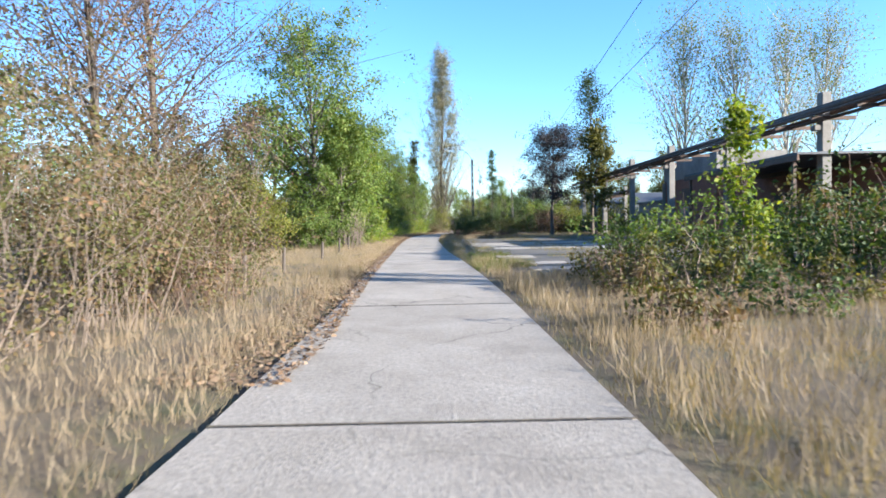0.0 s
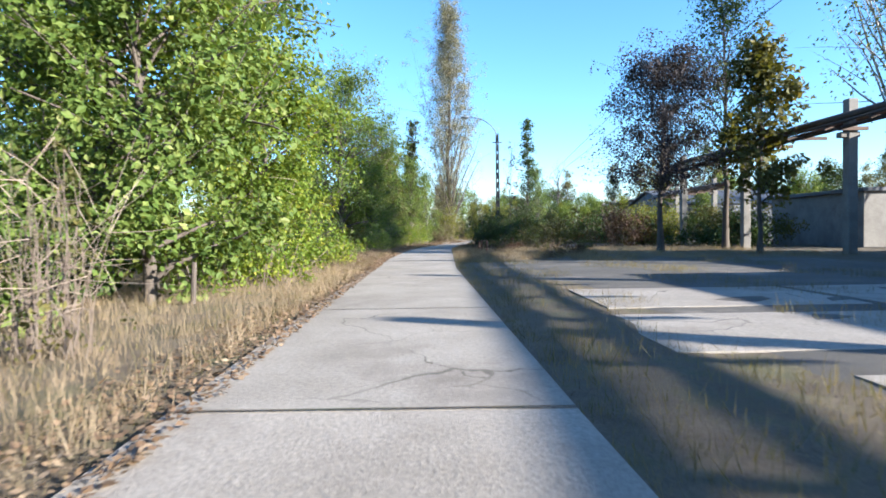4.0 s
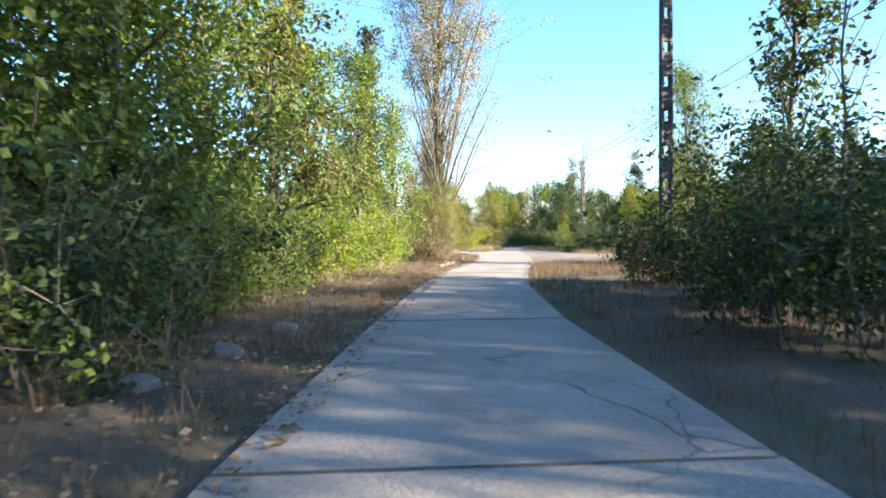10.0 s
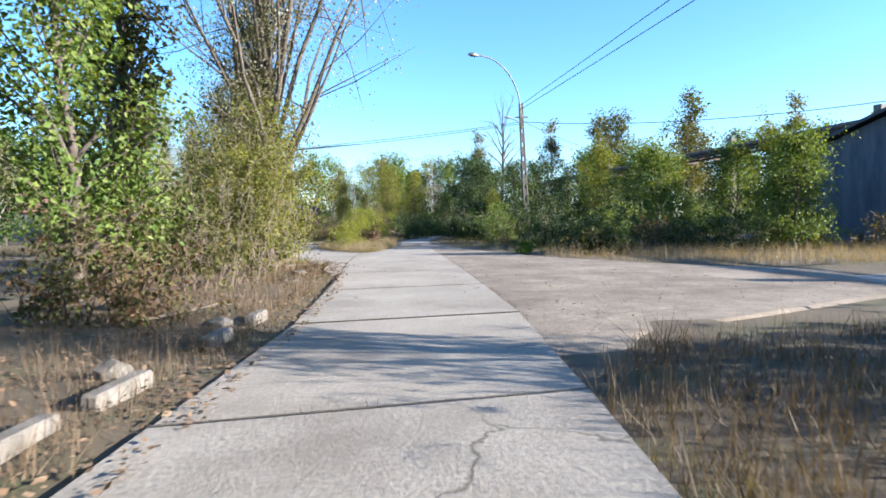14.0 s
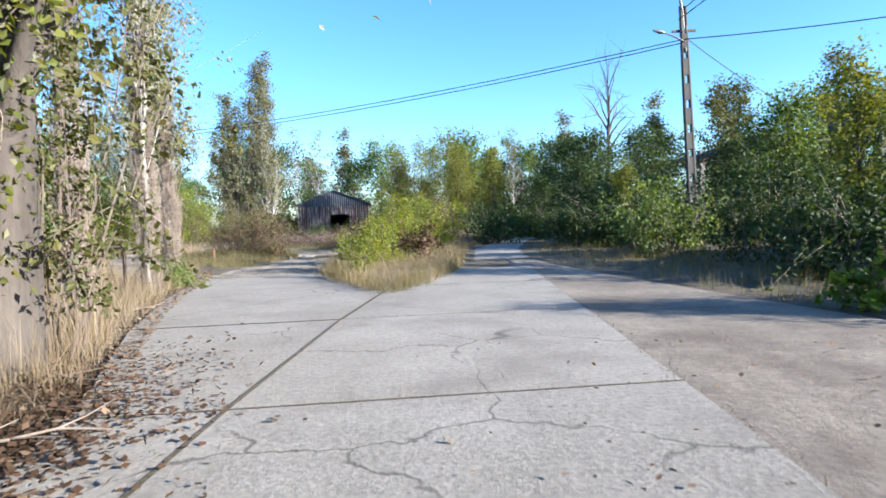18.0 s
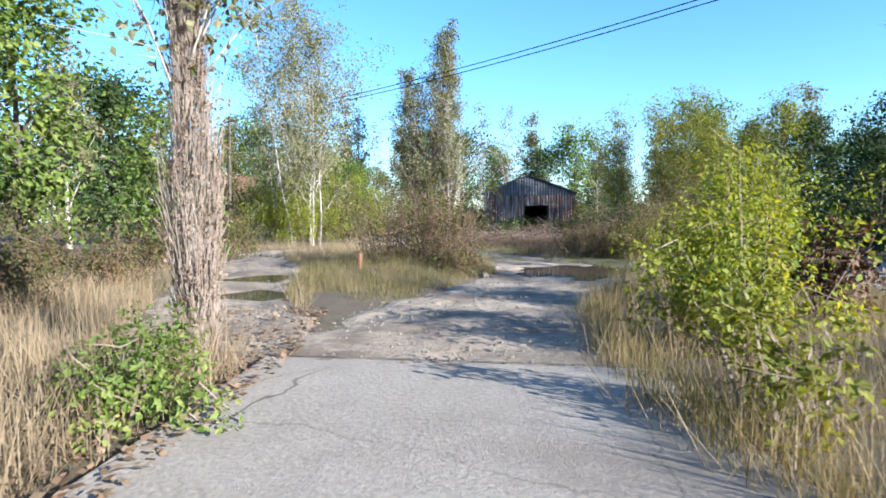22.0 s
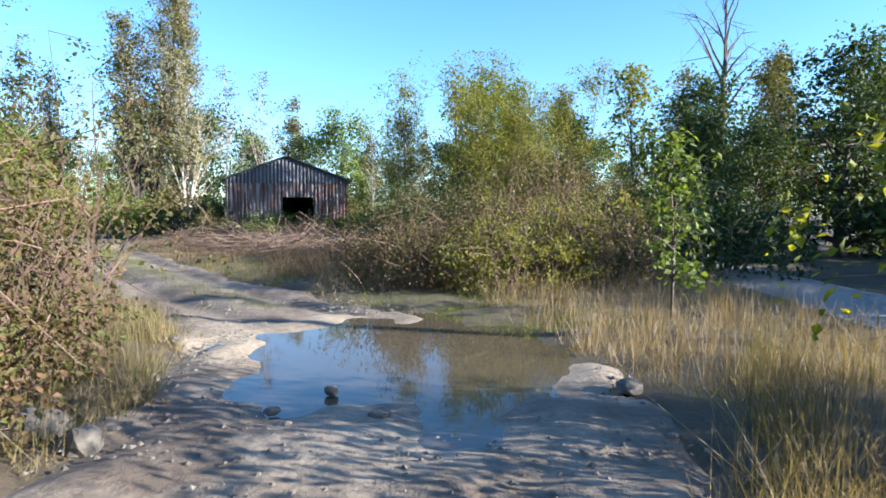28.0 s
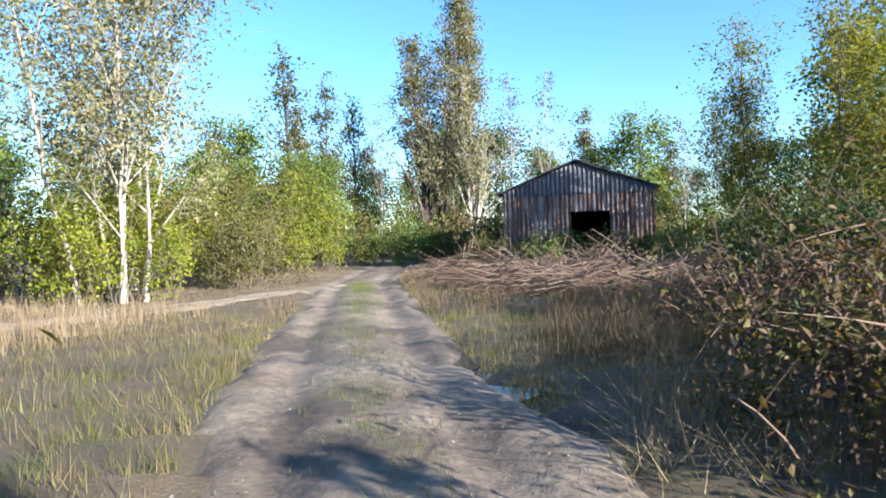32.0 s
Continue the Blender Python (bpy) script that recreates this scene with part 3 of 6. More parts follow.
# ---- ground ----
def build_ground():
    gx = np.r_[[-2500, -600, -200, -80], np.arange(-40, -14, 1.3), np.arange(-14, 12, 0.5), np.arange(12, 50.1, 1.3), [90, 220, 700, 2500]]
    gy = np.r_[[-2500, -500, -150, -60], np.arange(-30, 126, 1.0), np.arange(126, 166, 0.4), np.arange(166, 200.1, 0.8), [240, 340, 800, 3000]]
    X, Y = np.meshgrid(gx, gy)
    Z = ground_height(X, Y)
    rng = np.random.default_rng(3)
    lump = rng.normal(size=X.shape) * 0.03
    lump[np.abs(X) > 50] = 0
    off = ~(paved(X, Y, 0.5) | yard(X, Y))
    Z = np.where(off, Z + lump + 0.03, np.where(dirt_main(X, Y) | dirt_left(X, Y), -0.08, 0.005))
    n, m = X.shape
    i = (np.arange(n - 1)[:, None] * m + np.arange(m - 1)[None]).ravel()
    q = np.stack([i, i + 1, i + m + 1, i + m], 1)
    tagged(new("ground", mesh_of("ground", np.stack([X, Y, Z], -1).reshape(-1, 3), [q], M_SOIL, True)), "dry earth with sparse weeds and leaf litter", "ground", kind="structure")


build_ground()


# pools of rain water: place and half sizes
POOLS = ((2.4, 138.2, 1.35, 1.75), (-3.5, 132.7, 0.8, 0.6), (-4.9, 135.6, 0.7, 0.8), (0.55, 145.2, 0.3, 0.8))


def ripple(X, Y, size, seed):
    """Smooth uneven height, about -1 to 1, with lumps of the given size."""
    rng = np.random.default_rng(seed)
    h = np.zeros_like(X)
    for k in range(9):
        th, f, ph = rng.uniform(0, np.pi), rng.uniform(0.6, 1.7) * np.pi / size, rng.uniform(0, 6.3)
        h += np.sin(f * (X * math.cos(th) + Y * math.sin(th)) + ph)
    return h / 4


def ribbon(name, label, ys, left, right, material, z, step=0.5, cols=6, rough=0.0, seed=1, along_x=False, edge=0.1):
    rng = np.random.default_rng(seed)
    yy = np.arange(ys[0], ys[1] + 1e-6, step)
    l, r = left(yy), right(yy)
    u = np.linspace(0, 1, cols)
    X = l[:, None] * (1 - u) + r[:, None] * u
    Y = np.repeat(yy[:, None], cols, 1)
    Z = z + rng.normal(size=X.shape) * rough
    X[:, 0] += rng.normal(size=len(yy)) * (0.03 if cols == 8 else edge)
    X[:, -1] += rng.normal(size=len(yy)) * edge
    Z[:, 0] = Z[:, -1] = -0.03
    Z[0] = Z[-1] = -0.05
    if along_x:
        X, Y = Y, X
    i = (np.arange(len(yy) - 1)[:, None] * cols + np.arange(cols - 1)[None]).ravel()
    q = np.stack([i, i + 1, i + cols + 1, i + cols], 1)
    return tagged(new(name, mesh_of(name, np.stack([X, Y, Z], -1).reshape(-1, 3), [q], material, True)), label, "road", kind="structure")


def track(name, label, y0, y1, line_y, line_x, half, material, seed, rut=0.035):
    """A dirt way: two wheel ruts, a raised middle, pot holes for the pools, sides that sink into the ground."""
    yy, cols = np.arange(y0, y1, 0.13), 37
    u = np.linspace(-1, 1, cols)
    c, w = np.interp(yy, line_y, line_x), half(yy) + 0.55
    X = c[:, None] + w[:, None] * u
    Y = np.repeat(yy[:, None], cols, 1)
    d = np.abs(X - c[:, None])
    Z = 0.035 + 0.022 * ripple(X, Y, 0.9, seed) + 0.012 * ripple(X, Y, 0.3, seed + 1) - rut * np.exp(-((d - 0.72) / 0.24) ** 2)
    for px, py, rx, ry in POOLS:
        bend_x, bend_y = 0.13 * ripple(X, Y, 0.9, seed + 2), 0.13 * ripple(X, Y, 0.9, seed + 3)
        Z -= 0.12 * np.exp(-(((X - px) / rx + bend_x) ** 2 + ((Y - py) / ry + bend_y) ** 2) ** 2)
    side = np.clip((d - (w[:, None] - 0.75) + 0.25 * ripple(X, Y, 0.7, seed + 4)) / 0.7, 0, 1)
    Z -= 0.16 * side
    tail = np.clip(np.minimum(Y - y0, y1 - Y) / 0.8, 0, 1)
    Z -= 0.1 * (1 - tail)
    i = (np.arange(len(yy) - 1)[:, None] * cols + np.arange(cols - 1)[None]).ravel()
    q = np.stack([i, i + 1, i + cols + 1, i + cols], 1)
    return tagged(new(name, mesh_of(name, np.stack([X, Y, Z], -1).reshape(-1, 3), [q], material, True)), label, "road", kind="structure")


track("dirt_road", "pale uneven dirt road with stones beside a puddle", 127.0, 141.2, WAY_Y, WAY_C, lambda y: np.interp(y, [128, 132, 138, 142], [2.0, 1.7, 1.8, 1.5]), M_DIRT, 5, 0.02)
track("mud_track", "brown rutted mud track with a grassy middle", 139.6, 175, WAY_Y, WAY_C, lambda y: np.interp(y, [138, 142, 150, 175], [1.7, 1.4, 1.3, 1.3]), M_MUD, 25, 0.06)
track("side_track", "pale gravel track with puddles between dry grass", 128.6, 157, SIDE_Y, SIDE_C, lambda y: np.interp(y, [140, 147], [1.2, 0.75]), M_DIRT, 45)
ribbon("branch_road", "old concrete side road with mud and leaves", (11.5, 60), lambda x: np.interp(x, [4, 8, 14, 60], [102.3, 101.8, 101.3, 96.0]),
       lambda x: np.interp(x, [4, 8, 14, 60], [108.7, 108.2, 107.7, 103.0]), M_CONCRETE, 0.025, 0.8, 6, 0.006, 7, along_x=True)
ribbon("right_road", "pale concrete road in the shade of trees", (131.5, 165), lambda y: np.interp(y, [128, 132, 138, 145, 165], [6.2, 6.6, 7.6, 9.6, 17.6]),
       lambda y: np.interp(y, [128, 132, 138, 145, 165], [8.9, 9.3, 10.4, 12.4, 20.6]), M_CONCRETE, 0.03, 0.8, 5, 0.004, 8)
ribbon("concrete_apron", "muddy worn concrete beside the slab lane", (101, 131.5), lambda y: np.interp(y, LANE_Y, LANE_R) - 0.5, lambda y: np.interp(y, PZ_Y, PZ_R), M_APRON, 0.033, 0.5, 12, 0.003, 12)
ribbon("yard_pavement", "cracked asphalt yard with grass in its joints", (16, 57.5), lambda y: np.interp(y, [45, 48], [1.9, 0.1]), lambda y: 16 + 0 * y, M_ASPHALT, 0.02, 0.8, 16, 0.008, 9)


# ---- sheds, buildings and rack ----
def shed():
    root = thing("shed", 0.15, 164.5, 0.35, "rust-streaked corrugated metal shed with a dark open gateway", "shed")
    hw, deep, eave, ridge = 3.0, 9.0, 2.75, 3.9

    def corrugated(name, x0, x1, zlow, zhigh, y, parent, material=M_SHEET):
        n = int((x1 - x0) / 0.045)
        xs = np.linspace(x0, x1, n)
        d = 0.025 * np.sin(xs * 2 * np.pi / 0.18)
        lo = np.stack([xs, y + d, np.full(n, zlow)], 1)
        hi = np.stack([xs, y + d, zhigh(xs)], 1)
        v = np.concatenate([lo, hi, lo + [0, 0.02, 0], hi + [0, 0.02, 0]])
        i = np.arange(n - 1)
        return child(name, mesh_of(name, v, [np.stack([i, i + 1, i + 1 + n, i + n], 1), np.stack([i + 2 * n + 1, i + 2 * n, i + 3 * n, i + 3 * n + 1], 1)], material), parent)

    top = lambda xs: 0 * xs + eave - 0.12
    slope = lambda xs: ridge - (ridge - eave) * np.abs(xs) / hw - 0.04
    # gable's blue is the shade under the roof edge, put into the colour
    corrugated("gable", -3.0, 3.0, eave - 0.2, slope, -0.05, root, M_GABLE)
    edges = [-3.0, -2.1, -1.2, -0.3]
    for a, b in zip(edges, edges[1:]):
        corrugated("sheet", a, b + 0.02, -0.4, top, 0.0 + 0.006 * (a + 3), root)
    corrugated("sheet", -0.3, 1.35, 1.85, top, 0.012, root)
    for a, b in ((1.35, 2.2), (2.2, 3.0)):
        corrugated("sheet", a, b + 0.02, -0.4, top, 0.02, root)
    for s, nm in ((-1, "side_wall"), (1, "side_wall")):
        bm = bmesh.new()
        box(bm, (s * (hw - 0.02), deep / 2, eave / 2 - 0.2), (0.04, deep, eave + 0.4))
        part(nm, bm, M_SHEET, root)
    # back wall near-black: the shed's inner shade is in its colour
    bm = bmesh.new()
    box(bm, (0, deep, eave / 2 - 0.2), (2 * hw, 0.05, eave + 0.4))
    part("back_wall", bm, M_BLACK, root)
    for s in (-1, 1):
        bm = bmesh.new()
        ang = math.degrees(math.atan2(ridge - eave, hw)) * s
        L = math.hypot(hw + 0.25, (ridge - eave) * (hw + 0.25) / hw)
        bmesh.ops.create_cube(bm, size=1, matrix=Matrix.Translation((s * (hw + 0.25) / 2, deep / 2, ridge - (ridge - eave) * (hw + 0.25) / hw / 2 + 0.03)) @ pose(0, 0, 0, 0, ang, 0) @ Matrix.Diagonal((L, deep + 0.4, 0.05, 1)))
        part("roof_slope", bm, M_ROOF, root, "dark weathered roof sheet")
    for px in (-0.3, 1.35):
        bm = bmesh.new()
        box(bm, (px, 0.08, 0.9), (0.12, 0.12, 2.4), 0, 0.01)
        part("door_post", bm, M_STEEL, root)


shed()


def rack_column(x, y, h, w=0.45):
    root = thing("column", x, y, 0, "pale precast concrete column carrying a pipe bridge", "column", "columns of the pipe bridge")
    bm = bmesh.new()
    box(bm, (0, 0, h / 2 - 0.2), (w, w, h + 0.4), 0, 0.03)
    part("shaft", bm, M_PLASTER, root)
    bm = bmesh.new()
    box(bm, (-0.1, 0, h - 1.65), (w + 0.45, w * 0.8, 0.25), 0, 0.02)
    part("corbel", bm, M_PLASTER, root)


for cy, ch in ((19, 7.2), (28.8, 7.2), (38.4, 7.2), (48.0, 7.2), (57.8, 7.2), (67.6, 7.2), (77.4, 7.0), (97, 6.9), (109, 6.9), (121, 6.9), (132.5, 6.8), (141.5, 6.8), (151, 6.7), (161, 6.6), (171, 6.5)):
    rack_column(18.0 if cy < 80 else 29.0 + (cy - 94) * 0.037, cy, ch)


def pipe_bridge(y0, y1, z, x0, x1):
    root = thing("pipe_bridge", 0, 0, 0, "dark steel pipe bridge on concrete columns", "pipe bridge")
    rng = np.random.default_rng(int(y0))
    for dx, dz, r in ((-0.45, 0.1, 0.15), (0.15, 0.25, 0.2), (0.6, 0.05, 0.1), (-0.8, -0.15, 0.07), (-0.1, -0.3, 0.08)):
        n = 12
        ys = np.linspace(y0, y1, n)
        pts = np.stack([np.linspace(x0, x1, n) + dx, ys, np.full(n, z + dz) + rng.normal(size=n) * 0.03], 1)
        v, q = tubes([(pts, np.full(n, r))], 8)
        child("pipe", mesh_of("pipe", v, [q], M_STEEL, True), root)
    for k in range(int((y1 - y0) / 3)):
        u = (k + 0.5) * 3 / (y1 - y0)
        bm = bmesh.new()
        box(bm, (x0 * (1 - u) + x1 * u, y0 * (1 - u) + y1 * u, z - 0.35), (2.0, 0.12, 0.16))
        part("cross_beam", bm, M_STEEL, root)


pipe_bridge(14, 80, 6.15, 17.6, 17.6)
pipe_bridge(94, 175, 5.9, 28.8, 31.8)


def brick_block():
    root = thing("brick_building", 24.2, 48.0, 0, "derelict red brick industrial building with a plaster parapet", "building")
    bm = bmesh.new()
    box(bm, (0, 5.4, 2.4), (5.4, 11.2, 5.2))
    part("wall", bm, M_BRICK, root, "stained red brick wall")
    bm = bmesh.new()
    box(bm, (0, 5.4, 5.85), (5.5, 11.3, 1.7), 0, 0.03)
    part("parapet", bm, M_PLASTER, root, "grey plaster parapet")
    bm = bmesh.new()
    box(bm, (0.1, -10.2, 2.0), (5.2, 19.8, 4.4))
    part("wing_wall", bm, M_BRICK, root, "sooty red brick wall of the low wing")
    bm = bmesh.new()
    box(bm, (0.1, -10.2, 4.3), (5.5, 20.0, 0.25), 0, 0.02)
    part("wing_roof", bm, M_ROOF, root)
    bm = bmesh.new()
    box(bm, (-2.75, 10.85, 2.4), (0.3, 0.4, 5.0), 0, 0.02)
    part("pilaster", bm, M_PLASTER, root)
    bm = bmesh.new()
    box(bm, (-2.72, 5.9, 1.15), (0.08, 1.5, 2.4), 0, 0.01)
    d = part("door", bm, M_GABLE, root, "faded grey-blue metal door")
    for dy in (-0.8, 0.8):
        bm = bmesh.new()
        box(bm, (-2.74, 5.9 + dy, 1.2), (0.12, 0.12, 2.5), 0, 0.01)
        part("frame", bm, M_PLASTER, d)
    bm = bmesh.new()
    box(bm, (-2.74, 5.9, 2.46), (0.12, 1.7, 0.14), 0, 0.01)
    part("lintel", bm, M_PLASTER, d)
    bm = bmesh.new()
    box(bm, (-2.72, 5.9, 3.5), (0.06, 1.5, 1.3))
    w = part("window", bm, M_STEEL, root, "rust-red boarded window")
    bm = bmesh.new()
    box(bm, (-2.75, 5.9, 2.8), (0.16, 1.7, 0.1), 0, 0.01)
    part("sill", bm, M_PLASTER, w)
    # black panels on the solid wall paint the shade below the canopy
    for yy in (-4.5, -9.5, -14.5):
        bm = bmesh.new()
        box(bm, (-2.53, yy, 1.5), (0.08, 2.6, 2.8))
        part("gateway", bm, M_BLACK, root, "black panel painted as the shaded gateway under the canopy")
    # canopy on steel posts before the low wing
    root = thing("canopy", 19.0, 35.0, 0, "dark rusty steel canopy before a brick building", "canopy")
    bm = bmesh.new()
    box(bm, (0, 0, 4.35), (5.0, 13.2, 0.12), 0, 0.01)
    part("roof_sheet", bm, M_ROOF, root)
    for dx in (-2.45, 2.4):
        bm = bmesh.new()
        box(bm, (dx, 0, 4.15), (0.12, 13.2, 0.28), 0, 0.01)
        part("edge_beam", bm, M_STEEL, root)
    for yy in (-6, 0, 6):
        bm = bmesh.new()
        box(bm, (-2.3, yy, 2.0), (0.16, 0.16, 4.2), 0, 0.01)
        part("post", bm, M_STEEL, root)
    # annex with its own flat roof, further on
    root = thing("annex", 28.0, 72.3, 0, "low pale plaster annex beside the pipe bridge", "building")
    bm = bmesh.new()
    box(bm, (0, 0, 1.7), (6, 10.5, 3.6), 0, 0.02)
    part("wall", bm, M_PLASTER, root)
    bm = bmesh.new()
    box(bm, (0, 0, 3.6), (6.5, 11, 0.25), 0, 0.02)
    part("roof", bm, M_ROOF, root)


brick_block()


def warehouse(x, y, w, d, eave, ridge, rz):
    root = thing("warehouse", x, y, 0, "dark gabled warehouse behind trees", "building", rz=rz)
    bm = bmesh.new()
    pts = [(-w / 2, 0), (w / 2, 0), (w / 2, eave), (0, ridge), (-w / 2, eave)]
    a = [bm.verts.new((p, -d / 2, q - 0.1)) for p, q in pts]
    b = [bm.verts.new((p, d / 2, q - 0.1)) for p, q in pts]
    bm.faces.new(a)
    bm.faces.new(b[::-1])
    for i in range(5):
        bm.faces.new((a[i], b[i], b[(i + 1) % 5], a[(i + 1) % 5]))
    bmesh.ops.recalc_face_normals(bm, faces=bm.faces)
    # dark blue wall carries the building's shadow side in its colour
    part("wall", bm, M_GABLE, root)
    for s in (-1, 1):
        L = math.hypot(w / 2 + 0.4, ridge - eave)
        bm = bmesh.new()
        bmesh.ops.create_cube(bm, size=1, matrix=Matrix.Translation((s * (w / 4 + 0.1), 0, (eave + ridge) / 2 + 0.05)) @ pose(0, 0, 0, 0, math.degrees(math.atan2(ridge - eave, w / 2)) * s, 0) @ Matrix.Diagonal((L, d + 0.8, 0.15, 1)))
        part("roof_slope", bm, M_ROOF, root)
    # window panels in flat black, the unlit inside put into the colour
    for k in range(4):
        bm = bmesh.new()
        box(bm, (-w / 2 - 0.02, -d / 2 + (k + 0.5) * d / 4, eave * 0.6), (0.08, d / 6, eave * 0.35))
        part("window", bm, M_BLACK, root)


warehouse(39.5, 119.0, 13, 22, 4.6, 6.7, -82)


def cottage():
    root = thing("house", -27.5, 182.0, 0, "house with a red tiled roof behind bushes", "house")
    bm = bmesh.new()
    box(bm, (0, 0, 1.8), (10, 8, 3.8))
    part("wall", bm, M_PLASTER, root)
    for s in (-1, 1):
        bm = bmesh.new()
        bmesh.ops.create_cube(bm, size=1, matrix=Matrix.Translation((0, s * 2.1, 4.7)) @ pose(0, 0, 0, -30 * s, 0, 0) @ Matrix.Diagonal((11, 5.2, 0.2, 1)))
        part("roof_slope", bm, M_TILE, root)


cottage()


# ---- lamp posts, poles, wires ----
def lamp_post(x, y, h, arm_to, lean=0.0, bracket=False):
    root = thing("street_lamp", x, y, 0, "tall slotted concrete lamp post with a curved arm", "street lamp", "street lamps")
    for s in (-1, 1):
        v, q = tubes([(np.array([[s * 0.13, 0, -0.2], [s * 0.12, 0, h * 0.5], [s * 0.09, 0, h]]), [0.075, 0.07, 0.06])], 6)
        child("pole_leg", mesh_of("pole_leg", v, [q], M_POLE, True), root)
    for k in range(int(h / 0.9)):
        bm = bmesh.new()
        box(bm, (0, 0, 0.4 + k * 0.9), (0.2, 0.1, 0.62), 0, 0.01)
        part("rung", bm, M_POLE, root)
    if bracket:
        v, q = tubes([(np.array([[0, -0.05, h - 1.3], [-0.5, -0.05, h - 1.05], [-0.8, -0.05, h - 0.95]]), [0.03, 0.03, 0.025]), (np.array([[-0.75, -0.05, h - 0.96], [-0.95, -0.05, h - 0.9], [-1.2, -0.05, h - 0.85]]), [0.03, 0.085, 0.03])], 6)
        child("bracket_lamp", mesh_of("bracket_lamp", v, [q], M_LAMP, True), root, "small grey bracket lamp")
        for dz, dy in ((0.75, 0.0), (1.5, 0.1)):
            v, q = tubes([(np.array([[0.0, -0.12 + dy, h - dz - 0.2], [0.0, -0.16 + dy, h - dz - 0.1], [0.0, -0.16 + dy, h - dz]]), [0.03, 0.05, 0.03])], 6)
            child("insulator", mesh_of("insulator", v, [q], M_PLASTER, True), root)
    u = np.linspace(0, 1, 12)
    arm = np.stack([arm_to[0] * (1 - np.cos(u * np.pi / 2)), arm_to[1] * (1 - np.cos(u * np.pi / 2)), h - 0.8 + (arm_to[2] + 0.8) * np.sin(u * np.pi / 2) ** 0.9], 1)
    v, q = tubes([(arm, np.full(12, 0.045))], 6)
    child("arm", mesh_of("arm", v, [q], M_LAMP, True), root)
    end = arm[-1]
    d = (arm[-1] - arm[-2])
    d /= np.linalg.norm(d)
    pts = np.stack([end + d * t for t in (0, 0.1, 0.3, 0.55, 0.7)])
    v, q = tubes([(pts, [0.05, 0.1, 0.14, 0.12, 0.03])], 8)
    child("lamp_head", mesh_of("lamp_head", v, [q], M_LAMP, True), root, "grey teardrop lamp head")
    bm = bmesh.new()
    box(bm, (0, 0, h - 0.9), (0.9, 0.08, 0.08))
    part("cross_arm", bm, M_STEEL, root)
    root.matrix_world = pose(x, y, 0, 0, -lean, 0)
    return root


lamp_post(4.45, 88.4, 10.8, (-2.7, 0.4, 1.6))
lamp_post(15.5, 133.0, 8.9, (-2.8, -0.4, 2.9), 2.2, True)
lamp_post(-21.0, 222.0, 8.6, (0.6, 0, 0.5))


def plain_pole(x, y, h, lean=0.0, label="weathered timber utility pole"):
    root = thing("utility_pole", x, y, 0, label, "pole", "utility poles")
    v, q = tubes([(np.array([[0, 0, -0.2], [lean / 2, 0, h / 2], [lean, 0, h]]), [0.14, 0.12, 0.09])], 7)
    child("shaft", mesh_of("shaft", v, [q], M_BARK, True), root)
    bm = bmesh.new()
    box(bm, (lean, 0, h - 0.35), (1.0, 0.09, 0.09))
    part("cross_arm", bm, M_STEEL, root)


plain_pole(-20.5, 162.0, 8.6, 0.2)
plain_pole(20.0, 178.0, 6.5)


def wire(a, b, sag, label="thin black overhead cable"):
    u = np.linspace(0, 1, 25)[:, None]
    p = np.asarray(a) * (1 - u) + np.asarray(b) * u
    p[:, 2] -= sag * 4 * u[:, 0] * (1 - u[:, 0])
    v, q = tubes([(p, np.full(25, 0.018))], 5)
    tagged(new("overhead_cable", mesh_of("overhead_cable", v, [q], M_WIRE, True)), label, "cable", "overhead cables")


wire((15.2, 133, 7.7), (-20.3, 162, 8.5), 0.75)
wire((15.2, 133, 7.58), (-20.3, 162, 8.3), 0.78)
wire((8.5, -20, 11.2), (15.0, 133, 8.4), 0.3)
wire((6.3, -20, 12.6), (15.2, 133, 8.8), 0.3)
wire((15.2, 133, 7.8), (36, 150, 7.0), 0.7)
wire((15.2, 133, 7.7), (30, 112, 6.6), 0.8)
wire((-20.3, 162, 8.3), (-45, 176, 6), 0.7)


# ---- trees and bushes along the first road, left ----
tree(-8.6, 18.5, 11.0, 4.6, L_BROWN, M_BARK, 24000, 0.055, "half-bare old tree with purplish brown leaves behind brambles", 11, base=0.16, climb=32, limbs=56, radius=0.18, cluster=0.5, sub=11, limb_r=0.34)
tree(-7.4, 13.2, 8.6, 3.6, L_BROWN, M_BARK, 15000, 0.05, "twiggy old tree with purplish brown leaves above brambles", 111, base=0.3, climb=38, limbs=52, radius=0.15, cluster=0.42, sub=12, limb_r=0.34)
tree(-12.5, 15.0, 8.5, 3.4, L_BROWN, M_BARK, 4200, 0.09, "half-bare old tree with purplish brown leaves behind brambles", 12, base=0.2, climb=30, limbs=30, radius=0.2, cluster=0.4, sub=4)
tree(-9.8, 28.0, 5.2, 2.0, L_OLIVE, M_BARK, 2600, 0.1, "slender young tree with thin dull foliage", 13, base=0.15, climb=45, limbs=22, radius=0.09, cluster=0.25)
tree(-14.0, 33.0, 6.5, 2.6, L_BRAMBLE, M_BARK, 2600, 0.12, "bare-branched greyish tree in dry scrub", 14, base=0.15, climb=40, limbs=26, radius=0.12, cluster=0.35)
bush(-5.5, 7.4, 2.3, 2.8, 4.0, L_BRAMBLE, M_TWIG, 17000, 0.045, "tangled reddish bramble thicket beside the road", 21, 190, 0.2, name="bramble_thicket", category="thicket", twig_r=0.009)
